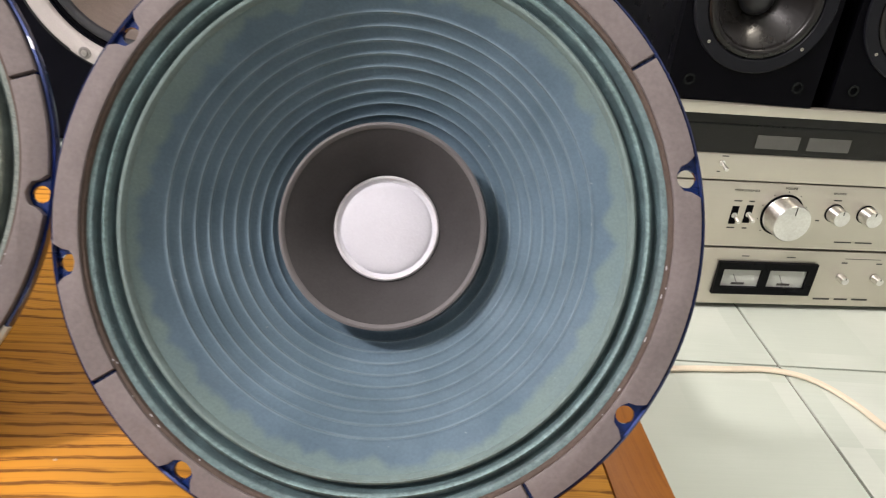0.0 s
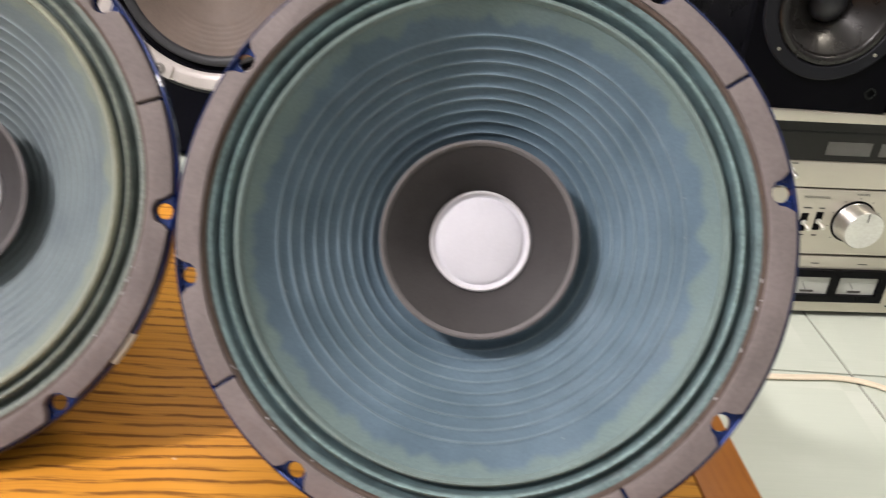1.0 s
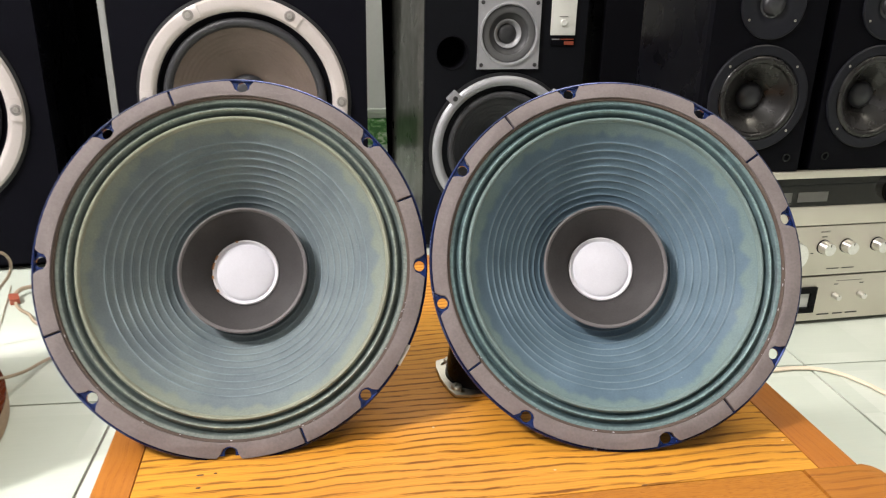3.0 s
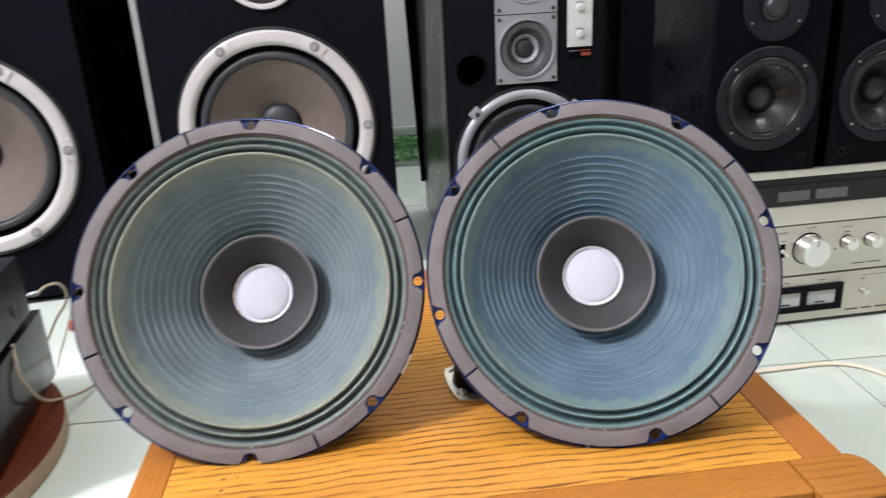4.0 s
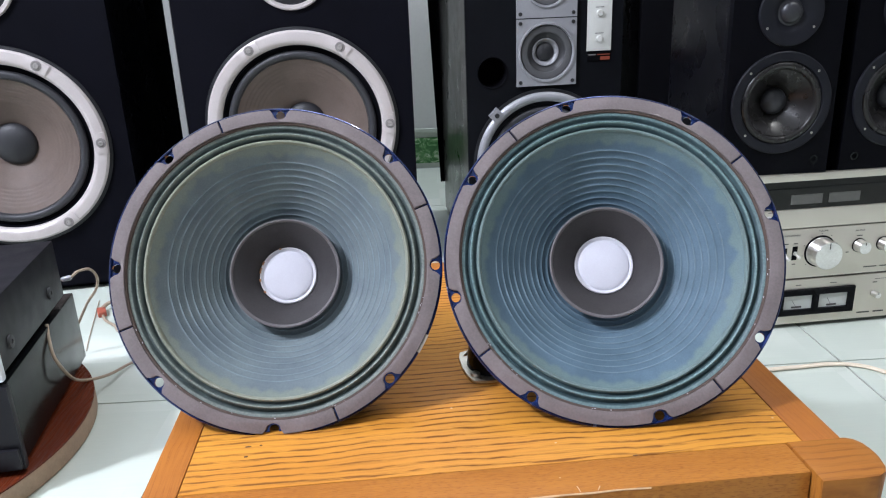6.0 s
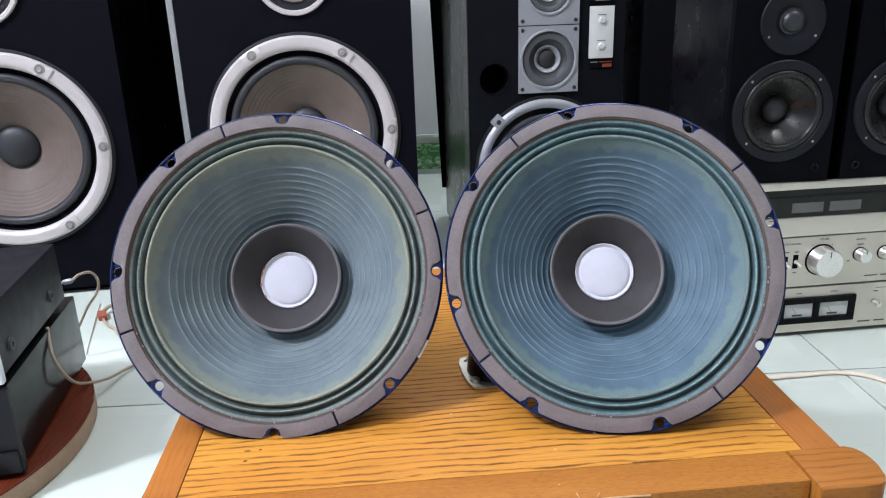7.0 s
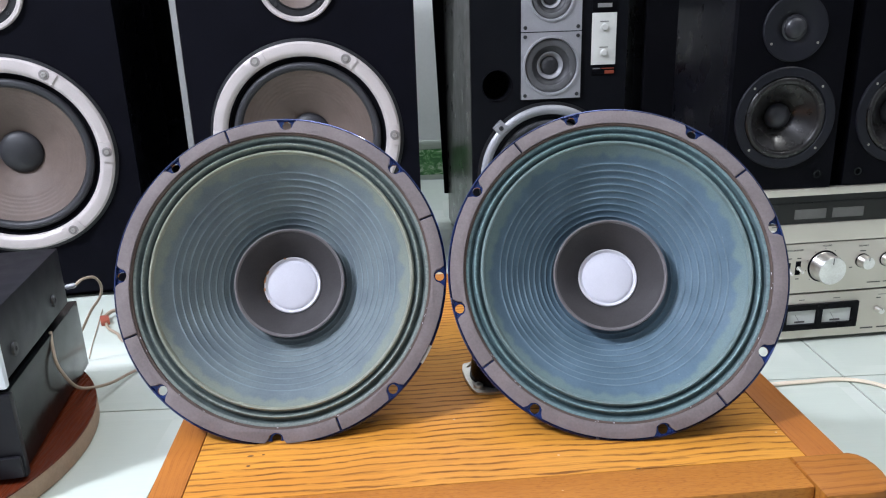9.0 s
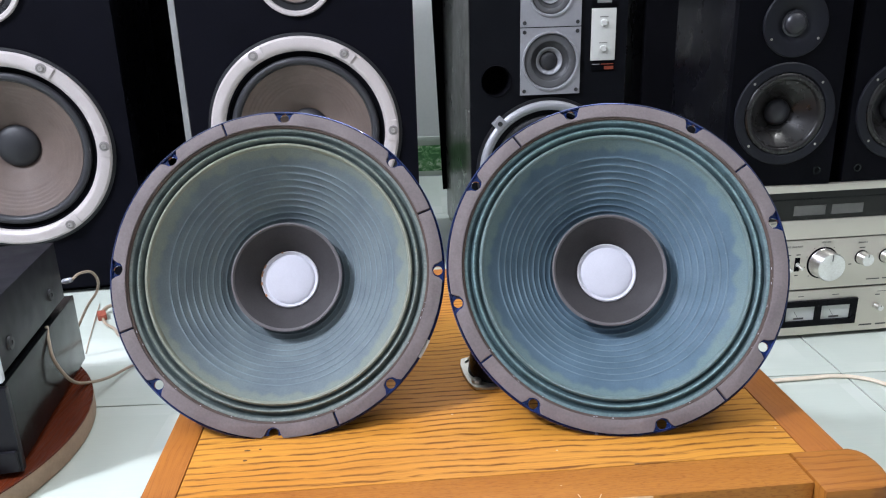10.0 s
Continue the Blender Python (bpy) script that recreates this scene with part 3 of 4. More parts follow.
part("side_apron", box(XL + 0.003, XL + 0.02, YF + 0.03, YB - 0.03, 0.11, TABLE_Z - 0.0245, 0.002), "apron", table)
part("side_apron", box(XR - 0.022, XR - 0.004, YF + 0.06, YB - 0.03, 0.11, TABLE_Z - 0.0245, 0.002), "apron", table)


def table_leg(outline, top):
    """A leg drawn from its outline in plan, a little slimmer at the floor."""
    bm = slab(outline, 0.0, top, bevel=0.003)
    cx, cy = (sum(p[k] for p in outline) / len(outline) for k in (0, 1))
    for v in bm.verts:
        if v.co.z < 0.02:
            v.co.x += (cx - v.co.x) * 0.25
            v.co.y += (cy - v.co.y) * 0.25
    return part("leg", bm, "leg_wood", table, "wooden corner leg with a rounded shoulder")


def rounded(x0, x1, y0, y1, r=0.012):
    out = []
    for cx, cy, a in ((x1 - r, y0 + r, -90), (x1 - r, y1 - r, 0), (x0 + r, y1 - r, 90), (x0 + r, y0 + r, 180)):
        out += [(cx + r * math.cos(radians(a + 18 * k)), cy + r * math.sin(radians(a + 18 * k))) for k in range(6)]
    return out


table_leg([(0.2370, -0.2145), (0.270, -0.2148), (0.284, -0.2140), (0.2915, -0.2100), (0.2960, -0.2030), (0.2990, -0.190), (0.2992, -0.180), (0.2975, -0.1705), (0.2935, -0.1640), (0.2870, -0.1605), (0.2370, -0.1602)], TABLE_Z + 0.0022)
for x, y in ((XL + 0.002, YF + 0.002), (XL + 0.002, YB - 0.034), (XR - 0.034, YB - 0.034)):
    table_leg(rounded(x, x + 0.032, y, y + 0.032, 0.005), TABLE_Z - 0.0245)


# Wear on the table: a pale worn stretch of the front edge with two splinters, dark spots and pale specks.
worn_lit = part("worn_edge", tube([(0.000, YF + 0.0003, TABLE_Z - 0.0012), (0.022, YF - 0.0001, TABLE_Z - 0.0009), (0.040, YF + 0.0004, TABLE_Z - 0.0008), (0.058, YF, TABLE_Z - 0.0010), (0.081, YF + 0.0005, TABLE_Z - 0.0007), (0.106, YF + 0.0002, TABLE_Z - 0.0013)], 0.0008, 6), "raw_wood", table, "pale raw wood along the worn edge")
for x, dx, dy in ((0.050, -0.0020, 0.0045), (0.064, 0.0018, 0.0026)):
    part("splinter", tube([(x, YF + 0.001, TABLE_Z + 0.0004), (x + dx * 0.5, YF + dy * 0.5, TABLE_Z + 0.0024), (x + dx, YF + dy, TABLE_Z + 0.0030)], 0.0004, 5, steps=3), "raw_wood", worn_lit)


def speck(x, y, w, d, material):
    """A flat drop or crumb on the table top, in the room's plan."""
    q = table.matrix_world.inverted() @ Vector((x, y, TABLE_Z))
    bm = lathe([(0, 0.0006), (0.6, 0.0005), (1.0, 0.0001)], 10)
    for v in bm.verts:
        v.co.x *= w * (1 + 0.3 * math.sin(5 * v.co.y))
        v.co.y *= d
    part("spot", bm, material, table, m=pose(q.x, q.y, TABLE_Z))


for x, y, w, d in ((-0.308, 0.244, 0.0020, 0.0012), (-0.309, 0.259, 0.0030, 0.0010), (-0.298, 0.260, 0.0014, 0.0009), (0.020, 0.212, 0.0026, 0.0007)):
    speck(x, y, w, d, "stain_dark")
for x, y in ((-0.042, 0.237), (0.156, 0.255), (-0.128, 0.303), (-0.048, 0.188)):
    speck(x, y, 0.0012, 0.0008, "raw_wood")


# ---- the two loudspeaker drivers ----
pick = random.Random(5)


def driver(place, lean, yaw, notch, cone, cloth, label, chip=None, stain=None, sink=0.0):
    """A bare twelve-inch driver, face up its own z, that leans back on its magnet."""
    ob = thing("speaker_driver", facing(*place, yaw, lean), label, "loudspeaker", "drivers on the table")
    R = 0.1545
    holes = [circle(*polar(0.1480, notch - 45 * k), 0.0043, 14) for k in range(8)]
    basket = part("basket", slab(circle(0, 0, R - 0.001, 160), -0.0022, 0.0, [circle(0, 0, 0.1362, 120), *holes]), "blue_paint", ob, "glossy blue painted steel frame", smooth=False)
    part("rim", lathe([(R - 0.0016, -0.004), (R - 0.0018, 0.0022), (R - 0.0010, 0.0030), (R, 0.0022), (R + 0.0003, -0.003), (R - 0.0006, -0.005), (R - 0.0016, -0.004)], 160), "worn_paint", basket, "thin blue rim with rubbed paint")
    part("skirt", lathe([(0.1362, -0.001), (0.1345, -0.02), (0.128, -0.032), (0.126, -0.032), (0.1325, -0.02), (0.134, -0.001)], 96), "blue_paint", basket)
    spoke = None
    for k in range(4):
        if spoke is None:
            bm = lathe([(0.128, -0.031), (0.078, -0.098), (0.076, -0.104), (0.073, -0.102), (0.125, -0.033), (0.128, -0.031)], 10, -14, 14)
            spoke = part("spoke", bm, "blue_paint", basket, m=pose(0, 0, 0, 0, 0, notch + 22.5))
        else:
            again(spoke, pose(0, 0, 0, 0, 0, notch + 22.5 + 90 * k))
    part("back_plate", lathe([(0.03, -0.100), (0.081, -0.100), (0.081, -0.107), (0.03, -0.107)], 64), "blue_paint", basket)
    part("magnet", lathe([(0, -0.107), (0.070, -0.107), (0.072, -0.109), (0.072, -0.138), (0.070, -0.141), (0.055, -0.142), (0.053, -0.147), (0, -0.147)], 64), "magnet", ob, "black ferrite magnet")
    # The four paper gasket segments, with two bolt notches in each.
    for k in range(4):
        mid = notch - 90 * k - 22.5
        a0, a1 = mid - 44.62, mid + 44.62
        out = []
        marks = [mid - 22.5, mid + 22.5]
        a = a0
        for c in marks:
            out += arc(0.1522, a, c - 3.7, 10)
            out += [polar(0.1506, c - 3.2), polar(0.1484, c - 2.6), polar(0.1450, c - 2.2), polar(0.1432, c - 1.2), polar(0.1424, c), polar(0.1432, c + 1.2), polar(0.1450, c + 2.2), polar(0.1484, c + 2.6), polar(0.1506, c + 3.2)]
            a = c + 3.7
        out += arc(0.1522, a, a1, 10)
        out += arc(0.1398, a1, a0, 36)
        part("gasket", slab(out, 0.0004, 0.0054, bevel=0.0007), "gasket", ob, "brown pressed-paper gasket segment")
    part("inner_liner", lathe([(0.1404, 0.0006), (0.1402, 0.0034), (0.1394, 0.0038), (0.1381, 0.0034), (0.1376, 0.0022), (0.1376, 0.0006)], 160), "liner_brown", ob, "dark brown inner edge of the gasket")
    flecks = bmesh.new()
    for k in range(16):
        a = notch + 110 + pick.uniform(0, 150)
        q = polar(0.1385 + pick.uniform(-0.0008, 0.0010), a)
        bmesh.ops.create_icosphere(flecks, subdivisions=1, radius=1, matrix=pose(*q, 0.0036, 0, 0, a + 90) @ Matrix.Diagonal((pick.uniform(0.0004, 0.0015), 0.0003, 0.0003, 1)))
    tagged(part("glue_fleck", flecks, "glue", ob), "pale flecks of dried glue", kind="stuff")
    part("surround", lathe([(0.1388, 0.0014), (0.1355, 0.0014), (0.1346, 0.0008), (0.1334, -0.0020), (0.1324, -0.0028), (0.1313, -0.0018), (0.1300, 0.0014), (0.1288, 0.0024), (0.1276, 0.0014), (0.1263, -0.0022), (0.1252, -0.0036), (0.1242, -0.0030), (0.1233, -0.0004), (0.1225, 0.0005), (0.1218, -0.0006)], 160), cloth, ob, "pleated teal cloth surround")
    slope = 0.73 + sink * 9
    ribs = [0.1062 - 0.00555 * k for k in range(13)]

    def depth(r):
        return -0.0002 - (0.1222 - r) * slope - 0.007 * math.sin(math.pi * (0.1222 - r) / 0.095)

    prof = [(r, depth(r)) for r in (0.1222, 0.120, 0.1165, 0.113, 0.110)]
    for r in ribs:
        k = (depth(r + 0.001) - depth(r - 0.001)) / 0.002
        u = 1 / math.hypot(1, k)
        # A narrow rounded crest with a hollow to each side of it.
        for f in (0.46, 0.30, 0.19, 0.11, 0.05, 0.0, -0.05, -0.11, -0.19, -0.30, -0.46):
            w, up = f * 0.00555, 0.0010 * (1 - abs(f) / 0.5) ** 2.4
            prof.append((r + u * (u * w - k * up), depth(r) + u * (u * k * w + up)))
    prof += [(0.034, depth(0.034)), (0.028, depth(0.034) - 0.004)]
    part("cone", lathe(prof, 160), cone, ob, "ribbed paper cone with a pale glue-stained edge")
    # The raised glued edge; its colour is paler for the light on the ridge.
    part("cone_edge", lathe([(0.1240, -0.0016), (0.1234, 0.0004), (0.1224, 0.0013), (0.1213, 0.0011), (0.1203, -0.0004), (0.1198, depth(0.1198) - 0.0004)], 160), "edge_green" if cone == "cone_blue" else "edge_cream", ob, "pale glued edge of the cone, with its ridge highlight in the colour")
    whizzer = part("whizzer_cone", lathe([(0.0275, -0.0600), (0.0290, -0.0560), (0.034, -0.0500), (0.041, -0.0432), (0.048, -0.0378), (0.0528, -0.0352), (0.0537, -0.0351), (0.0538, -0.0358), (0.048, -0.0392), (0.041, -0.0448), (0.034, -0.0518), (0.0275, -0.0612)], 128), "whizzer", ob, "dark brown-grey paper whizzer cone", pose(0, 0, -sink))
    part("edge", lathe([(0.0512, -0.0359), (0.0516, -0.0351), (0.0530, -0.0343), (0.0542, -0.0346), (0.0545, -0.0354), (0.0540, -0.0364)], 128), "whizzer_edge", whizzer)
    part("glue_ring", lathe([(0.0266, -0.0560), (0.0270, -0.0544), (0.0279, -0.0540), (0.0287, -0.0547), (0.0291, -0.0566)], 96), "glue", whizzer)
    part("dust_cap", lathe([(0.0272, -0.0548), (0.0264, -0.0552), (0.0256, -0.0558), (0.0250, -0.0560)] + [(0.0246 * math.cos(a), -0.0560 + 0.0028 * math.sin(a) ** 0.8) for a in (math.pi / 2 * j / 10 for j in range(1, 10))] + [(0, -0.0532)], 96), "dust_white", ob, "white fabric dust cap", pose(0, 0, -sink))
    if stain:
        for a, w in ((stain - 14, 4), (stain + 2, 6), (stain + 22, 3), (stain - 60, 2), (stain + 48, 2.5)):
            part("glue_stain", lathe([(0.0274, -0.0546), (0.0276, -0.0538), (0.0285, -0.0537), (0.0295, -0.0549)], 8, a - w, a + w), "stain_brown", whizzer, "brown dried glue")
    if chip:
        part("paint_chip", lathe([(R - 0.0021, 0.0022), (R - 0.0010, 0.0035), (R + 0.0006, 0.0024), (R + 0.0006, -0.001)], 14, chip - 3.4, chip + 3.4), "label_white", basket, "bare chip in the blue paint")
    return ob


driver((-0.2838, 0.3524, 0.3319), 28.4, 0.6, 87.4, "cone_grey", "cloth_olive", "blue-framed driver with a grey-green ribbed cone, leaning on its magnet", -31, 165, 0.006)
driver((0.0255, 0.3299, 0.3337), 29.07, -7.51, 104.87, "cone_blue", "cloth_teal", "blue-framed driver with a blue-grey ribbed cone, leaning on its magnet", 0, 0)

# The small horn driver behind them.
horn = thing("horn_driver", pose(-0.0759, 0.383, TABLE_Z, 0, 0, 9), "small black horn driver standing on its steel mounting plate", "loudspeaker")
edge = []
for k in range(4):
    q = [(0.0325, -0.031), (0.0355, -0.020), (0.0368, 0.0), (0.0355, 0.020), (0.0325, 0.031)]
    c, s = math.cos(radians(90 * k)), math.sin(radians(90 * k))
    edge += [(x * c - y * s, x * s + y * c) for x, y in q]
part("mounting_plate", slab(edge, 0.0006, 0.0031, [[(u + 0.0052 * math.cos(a) * math.cos(w) - 0.002 * math.sin(a) * math.sin(w), v + 0.0052 * math.cos(a) * math.sin(w) + 0.002 * math.sin(a) * math.cos(w)) for a in (2 * math.pi * j / 12 for j in range(12))] for u, v, w in ((0.026, 0.026, 2.3), (-0.026, 0.026, 0.8), (-0.026, -0.026, 2.3), (0.026, -0.026, 0.8))]), "bare_metal", horn, "nickel-plated steel flange", smooth=False)
part("body", lathe([(0, 0.046), (0.022, 0.046), (0.0262, 0.043), (0.027, 0.039), (0.0298, 0.014), (0.0312, 0.0031)], 48), "black_gloss", horn)
for k in range(4):
    screw(horn, *polar(0.0345, 90 * k + 36), 0.0031, 1.3)


# ---- the tall black speakers ----
def ring_woofer(parent, x, y, r, screws, cone, ring="cast_silver", pads=True, first=0.0, depth=0.055, k=0.848, cap=0.042, capmat="cap_black"):
    """A big woofer let into a front; x, y in the front's plane, out along z."""
    inner = r * k
    hub = part("woofer", lathe([(r, 0.0), (r, 0.006), (r - 0.004, 0.0105), (inner + 0.0105, 0.0118), (inner + 0.0085, 0.0113), (inner + 0.003, 0.0086), (inner + 0.0006, 0.0050), (inner, 0.0), (inner - 0.001, -0.008)], 128), ring, parent, "woofer in a pale cast-metal ring" if ring == "cast_silver" else "", m=pose(x, y, 0))
    part("seal", lathe([(r + 0.0065, 0.0002), (r + 0.006, 0.0022), (r + 0.0002, 0.0034), (r + 0.0002, 0.0002)], 96), "rubber", hub, "black rubber seal")
    s = inner - 0.0008
    part("groove", lathe([(s, -0.002), (s - 0.002, -0.0055), (s - 0.011, -0.0062)], 96), "black_matt", hub)
    part("surround", lathe([(s - 0.0100, -0.0064)] + [(s - 0.0180 + 0.008 * math.cos(a), -0.005 + 0.0085 * math.sin(a)) for a in (math.pi * j / 8 for j in range(9))] + [(s - 0.0275, -0.0048)], 96), "rubber_grey", hub)
    c0 = s - 0.0270
    prof = [(c0, -0.0045)]
    for j in range(6):
        q = c0 - 0.010 - 0.0072 * j
        d = -0.0045 - (depth - 0.0045) * (c0 - q) / (c0 - cap)
        prof += [(q + 0.0022, d + 0.0013), (q, d + 0.0009), (q - 0.0022, d - 0.0009)]
    prof += [(cap + 0.02, -depth * 0.72), (cap - 0.002, -depth)]
    part("cone", lathe(prof, 96), cone, hub)
    part("dust_cap", lathe(dome(cap, cap * 0.42, -depth + 0.002, 10), 64), capmat, hub)
    for j in range(screws):
        a = first + 360 / screws * j
        if pads:
            part("pad", lathe([(r - 0.0006, 0.004), (r - 0.001, 0.0118), (r - 0.004, 0.0138), (inner + 0.0095, 0.0138), (inner + 0.0045, 0.0118), (inner + 0.0025, 0.0078)], 6, a - 6.5, a + 6.5), ring, hub)
        if pads:
            part("recess", lathe([(0.0098, 0.0138), (0.0090, 0.0150), (0.0066, 0.0150), (0.0060, 0.0142), (0, 0.0142)], 24), "recess", hub, m=pose(*polar((r + inner) / 2 + 0.003, a), 0))
        screw(hub, *polar((r + inner) / 2 + 0.003, a), 0.0142 if pads else 0.0125, 1.3, "screw_pale" if pads else "bare_metal")
    return hub


def tall_speaker(place, label, wz=0.316):
    """A tall black cabinet with a large ringed woofer and a mid driver over it."""
    ob = thing("tall_speaker", place, label, "loudspeaker", "tall black speakers")
    W, D, H = 0.2355, 0.40, 0.98
    part("cabinet", shell(-W, W, 0.012, D, 0.012, H), "black_gloss", ob, "glossy black cabinet sides", smooth=False)
    part("plinth", box(-W + 0.012, W - 0.012, 0.025, D - 0.01, 0.0, 0.012, 0.0), "black_matt", ob)
    wx, mz = 0.008, 0.618
    hole = [circle(wx, wz, 0.158, 64), circle(wx + 0.002, mz, 0.066, 48)]
    outline = [(-W + 0.012, 0.014), (W, 0.014), (W, H), (-W + 0.012, H)]
    front = part("front_panel", slab(outline, -0.0118, 0.0, hole), "black_vinyl", ob, "matt black front panel", facing(0, 0, 0), smooth=False)
    part("edge_trim", box(-W - 0.001, -W + 0.0115, -0.002, 0.016, 0.014, H, 0.0015), "grey_trim", ob, "light grey edge strip")
    ring_woofer(front, wx, wz, 0.19, 6, "cone_brown")
    mid = part("mid_driver", lathe([(0.0755, 0.0), (0.0755, 0.005), (0.0735, 0.0075), (0.0675, 0.0075), (0.0655, 0.004), (0.0645, -0.006)], 96), "cast_silver", front, "mid driver in a white metal ring", pose(wx + 0.002, mz, 0))
    part("surround", lathe([(0.0655, 0.001), (0.0645, -0.001), (0.0535, -0.001), (0.0515, 0.0015), (0.0495, -0.004)], 64), "rubber", mid)
    part("diaphragm", lathe([(0.0505, -0.0035), (0.048, -0.004), (0.024, -0.022), (0.022, -0.018)] + dome(0.021, 0.01, -0.018, 6), 64), "cone_brown", mid)
    for a in (45, 135, 225, 315):
        screw(mid, *polar(0.059, a), -0.001, 0.9, "magnet")
    return ob


tall_speaker(pose(-0.381, 1.233, 0), "tall black floor speaker with a pale-ringed brown woofer")
tall_speaker(pose(-0.953, 1.178, 0, 0, 0, 8.0), "tall black floor speaker behind the stacked dark units", 0.308)


# ---- the charcoal speaker with the grey drivers ----
studio = thing("charcoal_speaker", pose(0.130, 1.262, 0, 0, 0, 5.0), "charcoal floor speaker with a silver driver panel and a switch plate", "loudspeaker")
part("cabinet", shell(-0.164, 0.164, 0.012, 0.41, 0.01, 0.86), "side_veneer", studio, "glossy dark brown veneer cabinet", smooth=False)
part("foot", box(-0.15, 0.15, 0.03, 0.39, 0.0, 0.01, 0.0), "black_matt", studio)
part("back_panel", slab([(-0.1745, 0.08), (0.17, 0.08), (0.17, 0.87), (-0.201, 0.87)], -0.4145, -0.4105), "black_matt", studio, "black back board, wider at its top", facing(0, 0, 0), smooth=False)
sf = part("front_panel", slab([(-0.164, 0.012), (0.164, 0.012), (0.164, 0.86), (-0.164, 0.86)], -0.0118, 0.0, [circle(-0.110, 0.404, 0.031, 40), circle(0.002, 0.215, 0.118, 64), circle(0.002, 0.440, 0.052, 40), circle(0.002, 0.574, 0.040, 40)]), "charcoal", studio, "matt charcoal front panel", facing(0, 0, 0), smooth=False)
part("port", lathe([(0.0325, 0.0), (0.0315, 0.002), (0.030, 0.0), (0.0295, -0.07), (0, -0.07)], 48), "black_matt", sf, "round black bass port", pose(-0.110, 0.404, 0))
sw = ring_woofer(sf, -0.001, 0.2140, 0.1465, 0, "cap_black", "panel_silver", False, 0, 0.045, 0.865, 0.036)
for k in range(4):
    a = 45 + 90 * k
    lug = part("lug", box(-0.011, 0.011, -0.012, 0.012, 0.0, 0.016, 0.002), "panel_silver", sw, m=pose(*polar(0.1475, a), 0, 0, 0, a))
    screw(lug, 0, 0, 0.0155, 1.3, "magnet")


def grey_driver(y, size, cone_r):
    """A square silver plate with a round grey driver in it."""
    plate = part("driver_plate", slab([(-0.0625, -size), (0.0625, -size), (0.0625, size), (-0.0625, size)], 0.0002, 0.006, [circle(0, 0, cone_r, 48)], 0.0), "panel_silver", sf, "square silver driver plate", pose(0.002, y, 0), smooth=False)
    part("ring", lathe([(cone_r + 0.0045, 0.006), (cone_r + 0.0035, 0.0088), (cone_r + 0.0005, 0.0088), (cone_r - 0.0015, 0.003), (cone_r - 0.002, 0.0)], 64), "panel_silver", plate, "raised silver ring")
    c = cone_r - 0.001
    part("surround", lathe([(c, 0.002), (c - 0.002, 0.0045), (c * 0.86, 0.0052), (c * 0.74, 0.0030), (c * 0.72, 0.0005)], 64), "mid_grey", plate)
    part("diaphragm", lathe([(c * 0.735, 0.002), (c * 0.70, -0.001), (c * 0.60, -0.004), (c * 0.50, -0.006)], 64), "mid_cone", plate)
    part("cap_ring", lathe([(c * 0.52, -0.0065), (c * 0.50, -0.003), (c * 0.47, -0.0035), (c * 0.38, -0.011), (c * 0.34, -0.013)], 48), "panel_silver", plate)
    part("dust_cap", lathe(dome(c * 0.35, 0.008, -0.0125, 8), 32), "cap_black", plate)
    for u in (-1, 1):
        for v in (-1, 1):
            screw(plate, u * 0.055, v * (size - 0.008), 0.0055, 1.0, "magnet")


grey_driver(0.440, 0.0665, 0.0555)
grey_driver(0.574, 0.0655, 0.043)
sp = part("switch_plate", box(0.0875, 0.139, 0.438, 0.541, 0.0, 0.003, 0.0008), "label_white", sf, "off-white plate with two level knobs")
for y in (0.462, 0.513):
    kn = part("knob", lathe([(0, 0.0075), (0.0058, 0.0072), (0.0066, 0.0062), (0.0068, 0.003)], 24), "label_white", sp, m=pose(0.113, y, 0))
    part("scale_mark", box(-0.009, 0.009, 0.0105, 0.0118, 0.0031, 0.0034, 0), "ink", sp, m=pose(0.113, y, 0))
part("name_plate", box(0.0875, 0.139, 0.545, 0.566, 0.0, 0.0025, 0.0005), "black_matt", sf)
part("brand_mark", box(0.098, 0.128, 0.5515, 0.5595, 0.0026, 0.0034, 0), "grey_trim", sf)
lb = part("label_plate", box(0.0895, 0.139, 0.418, 0.434, 0.0, 0.0022, 0.0004), "black_matt", sf)
part("print_bar", box(0.091, 0.107, 0.4295, 0.4312, 0.0023, 0.0027, 0), "grey_trim", lb)
part("print_bar", box(0.110, 0.137, 0.4295, 0.4312, 0.0023, 0.0027, 0), "label_red", lb)
part("print_bar", box(0.117, 0.137, 0.4195, 0.4262, 0.0023, 0.0027, 0), "label_red", lb)

# Filler box added to darken the gap where the left speaker's side shows.
narrow = thing("narrow_speaker", pose(-0.70, 1.66, 0), "glossy black filler box added behind the gap between the tall speakers", "loudspeaker")
part("cabinet", box(-0.14, 0.13, 0.0, 0.30, 0.0, 1.0, 0.012, 3), "black_gloss", narrow)

# The dark cabinet that stands behind the bookshelf pair.
dark = thing("dark_speaker", pose(0.60, 1.30, 0), "tall black speaker cabinet with a cloth grille", "loudspeaker")
part("cabinet", box(-0.28, 0.42, 0.02, 0.40, 0.0, 1.05, 0.004), "black_gloss", dark)
part("grille", box(-0.262, 0.40, 0.0, 0.0195, 0.03, 1.03, 0.006), "black_matt", dark, "black cloth grille")


# ---- stacked hi-fi units ----
UNIT_X, UNIT_Y, UNIT_YAW = 0.45, 0.826, 4.0


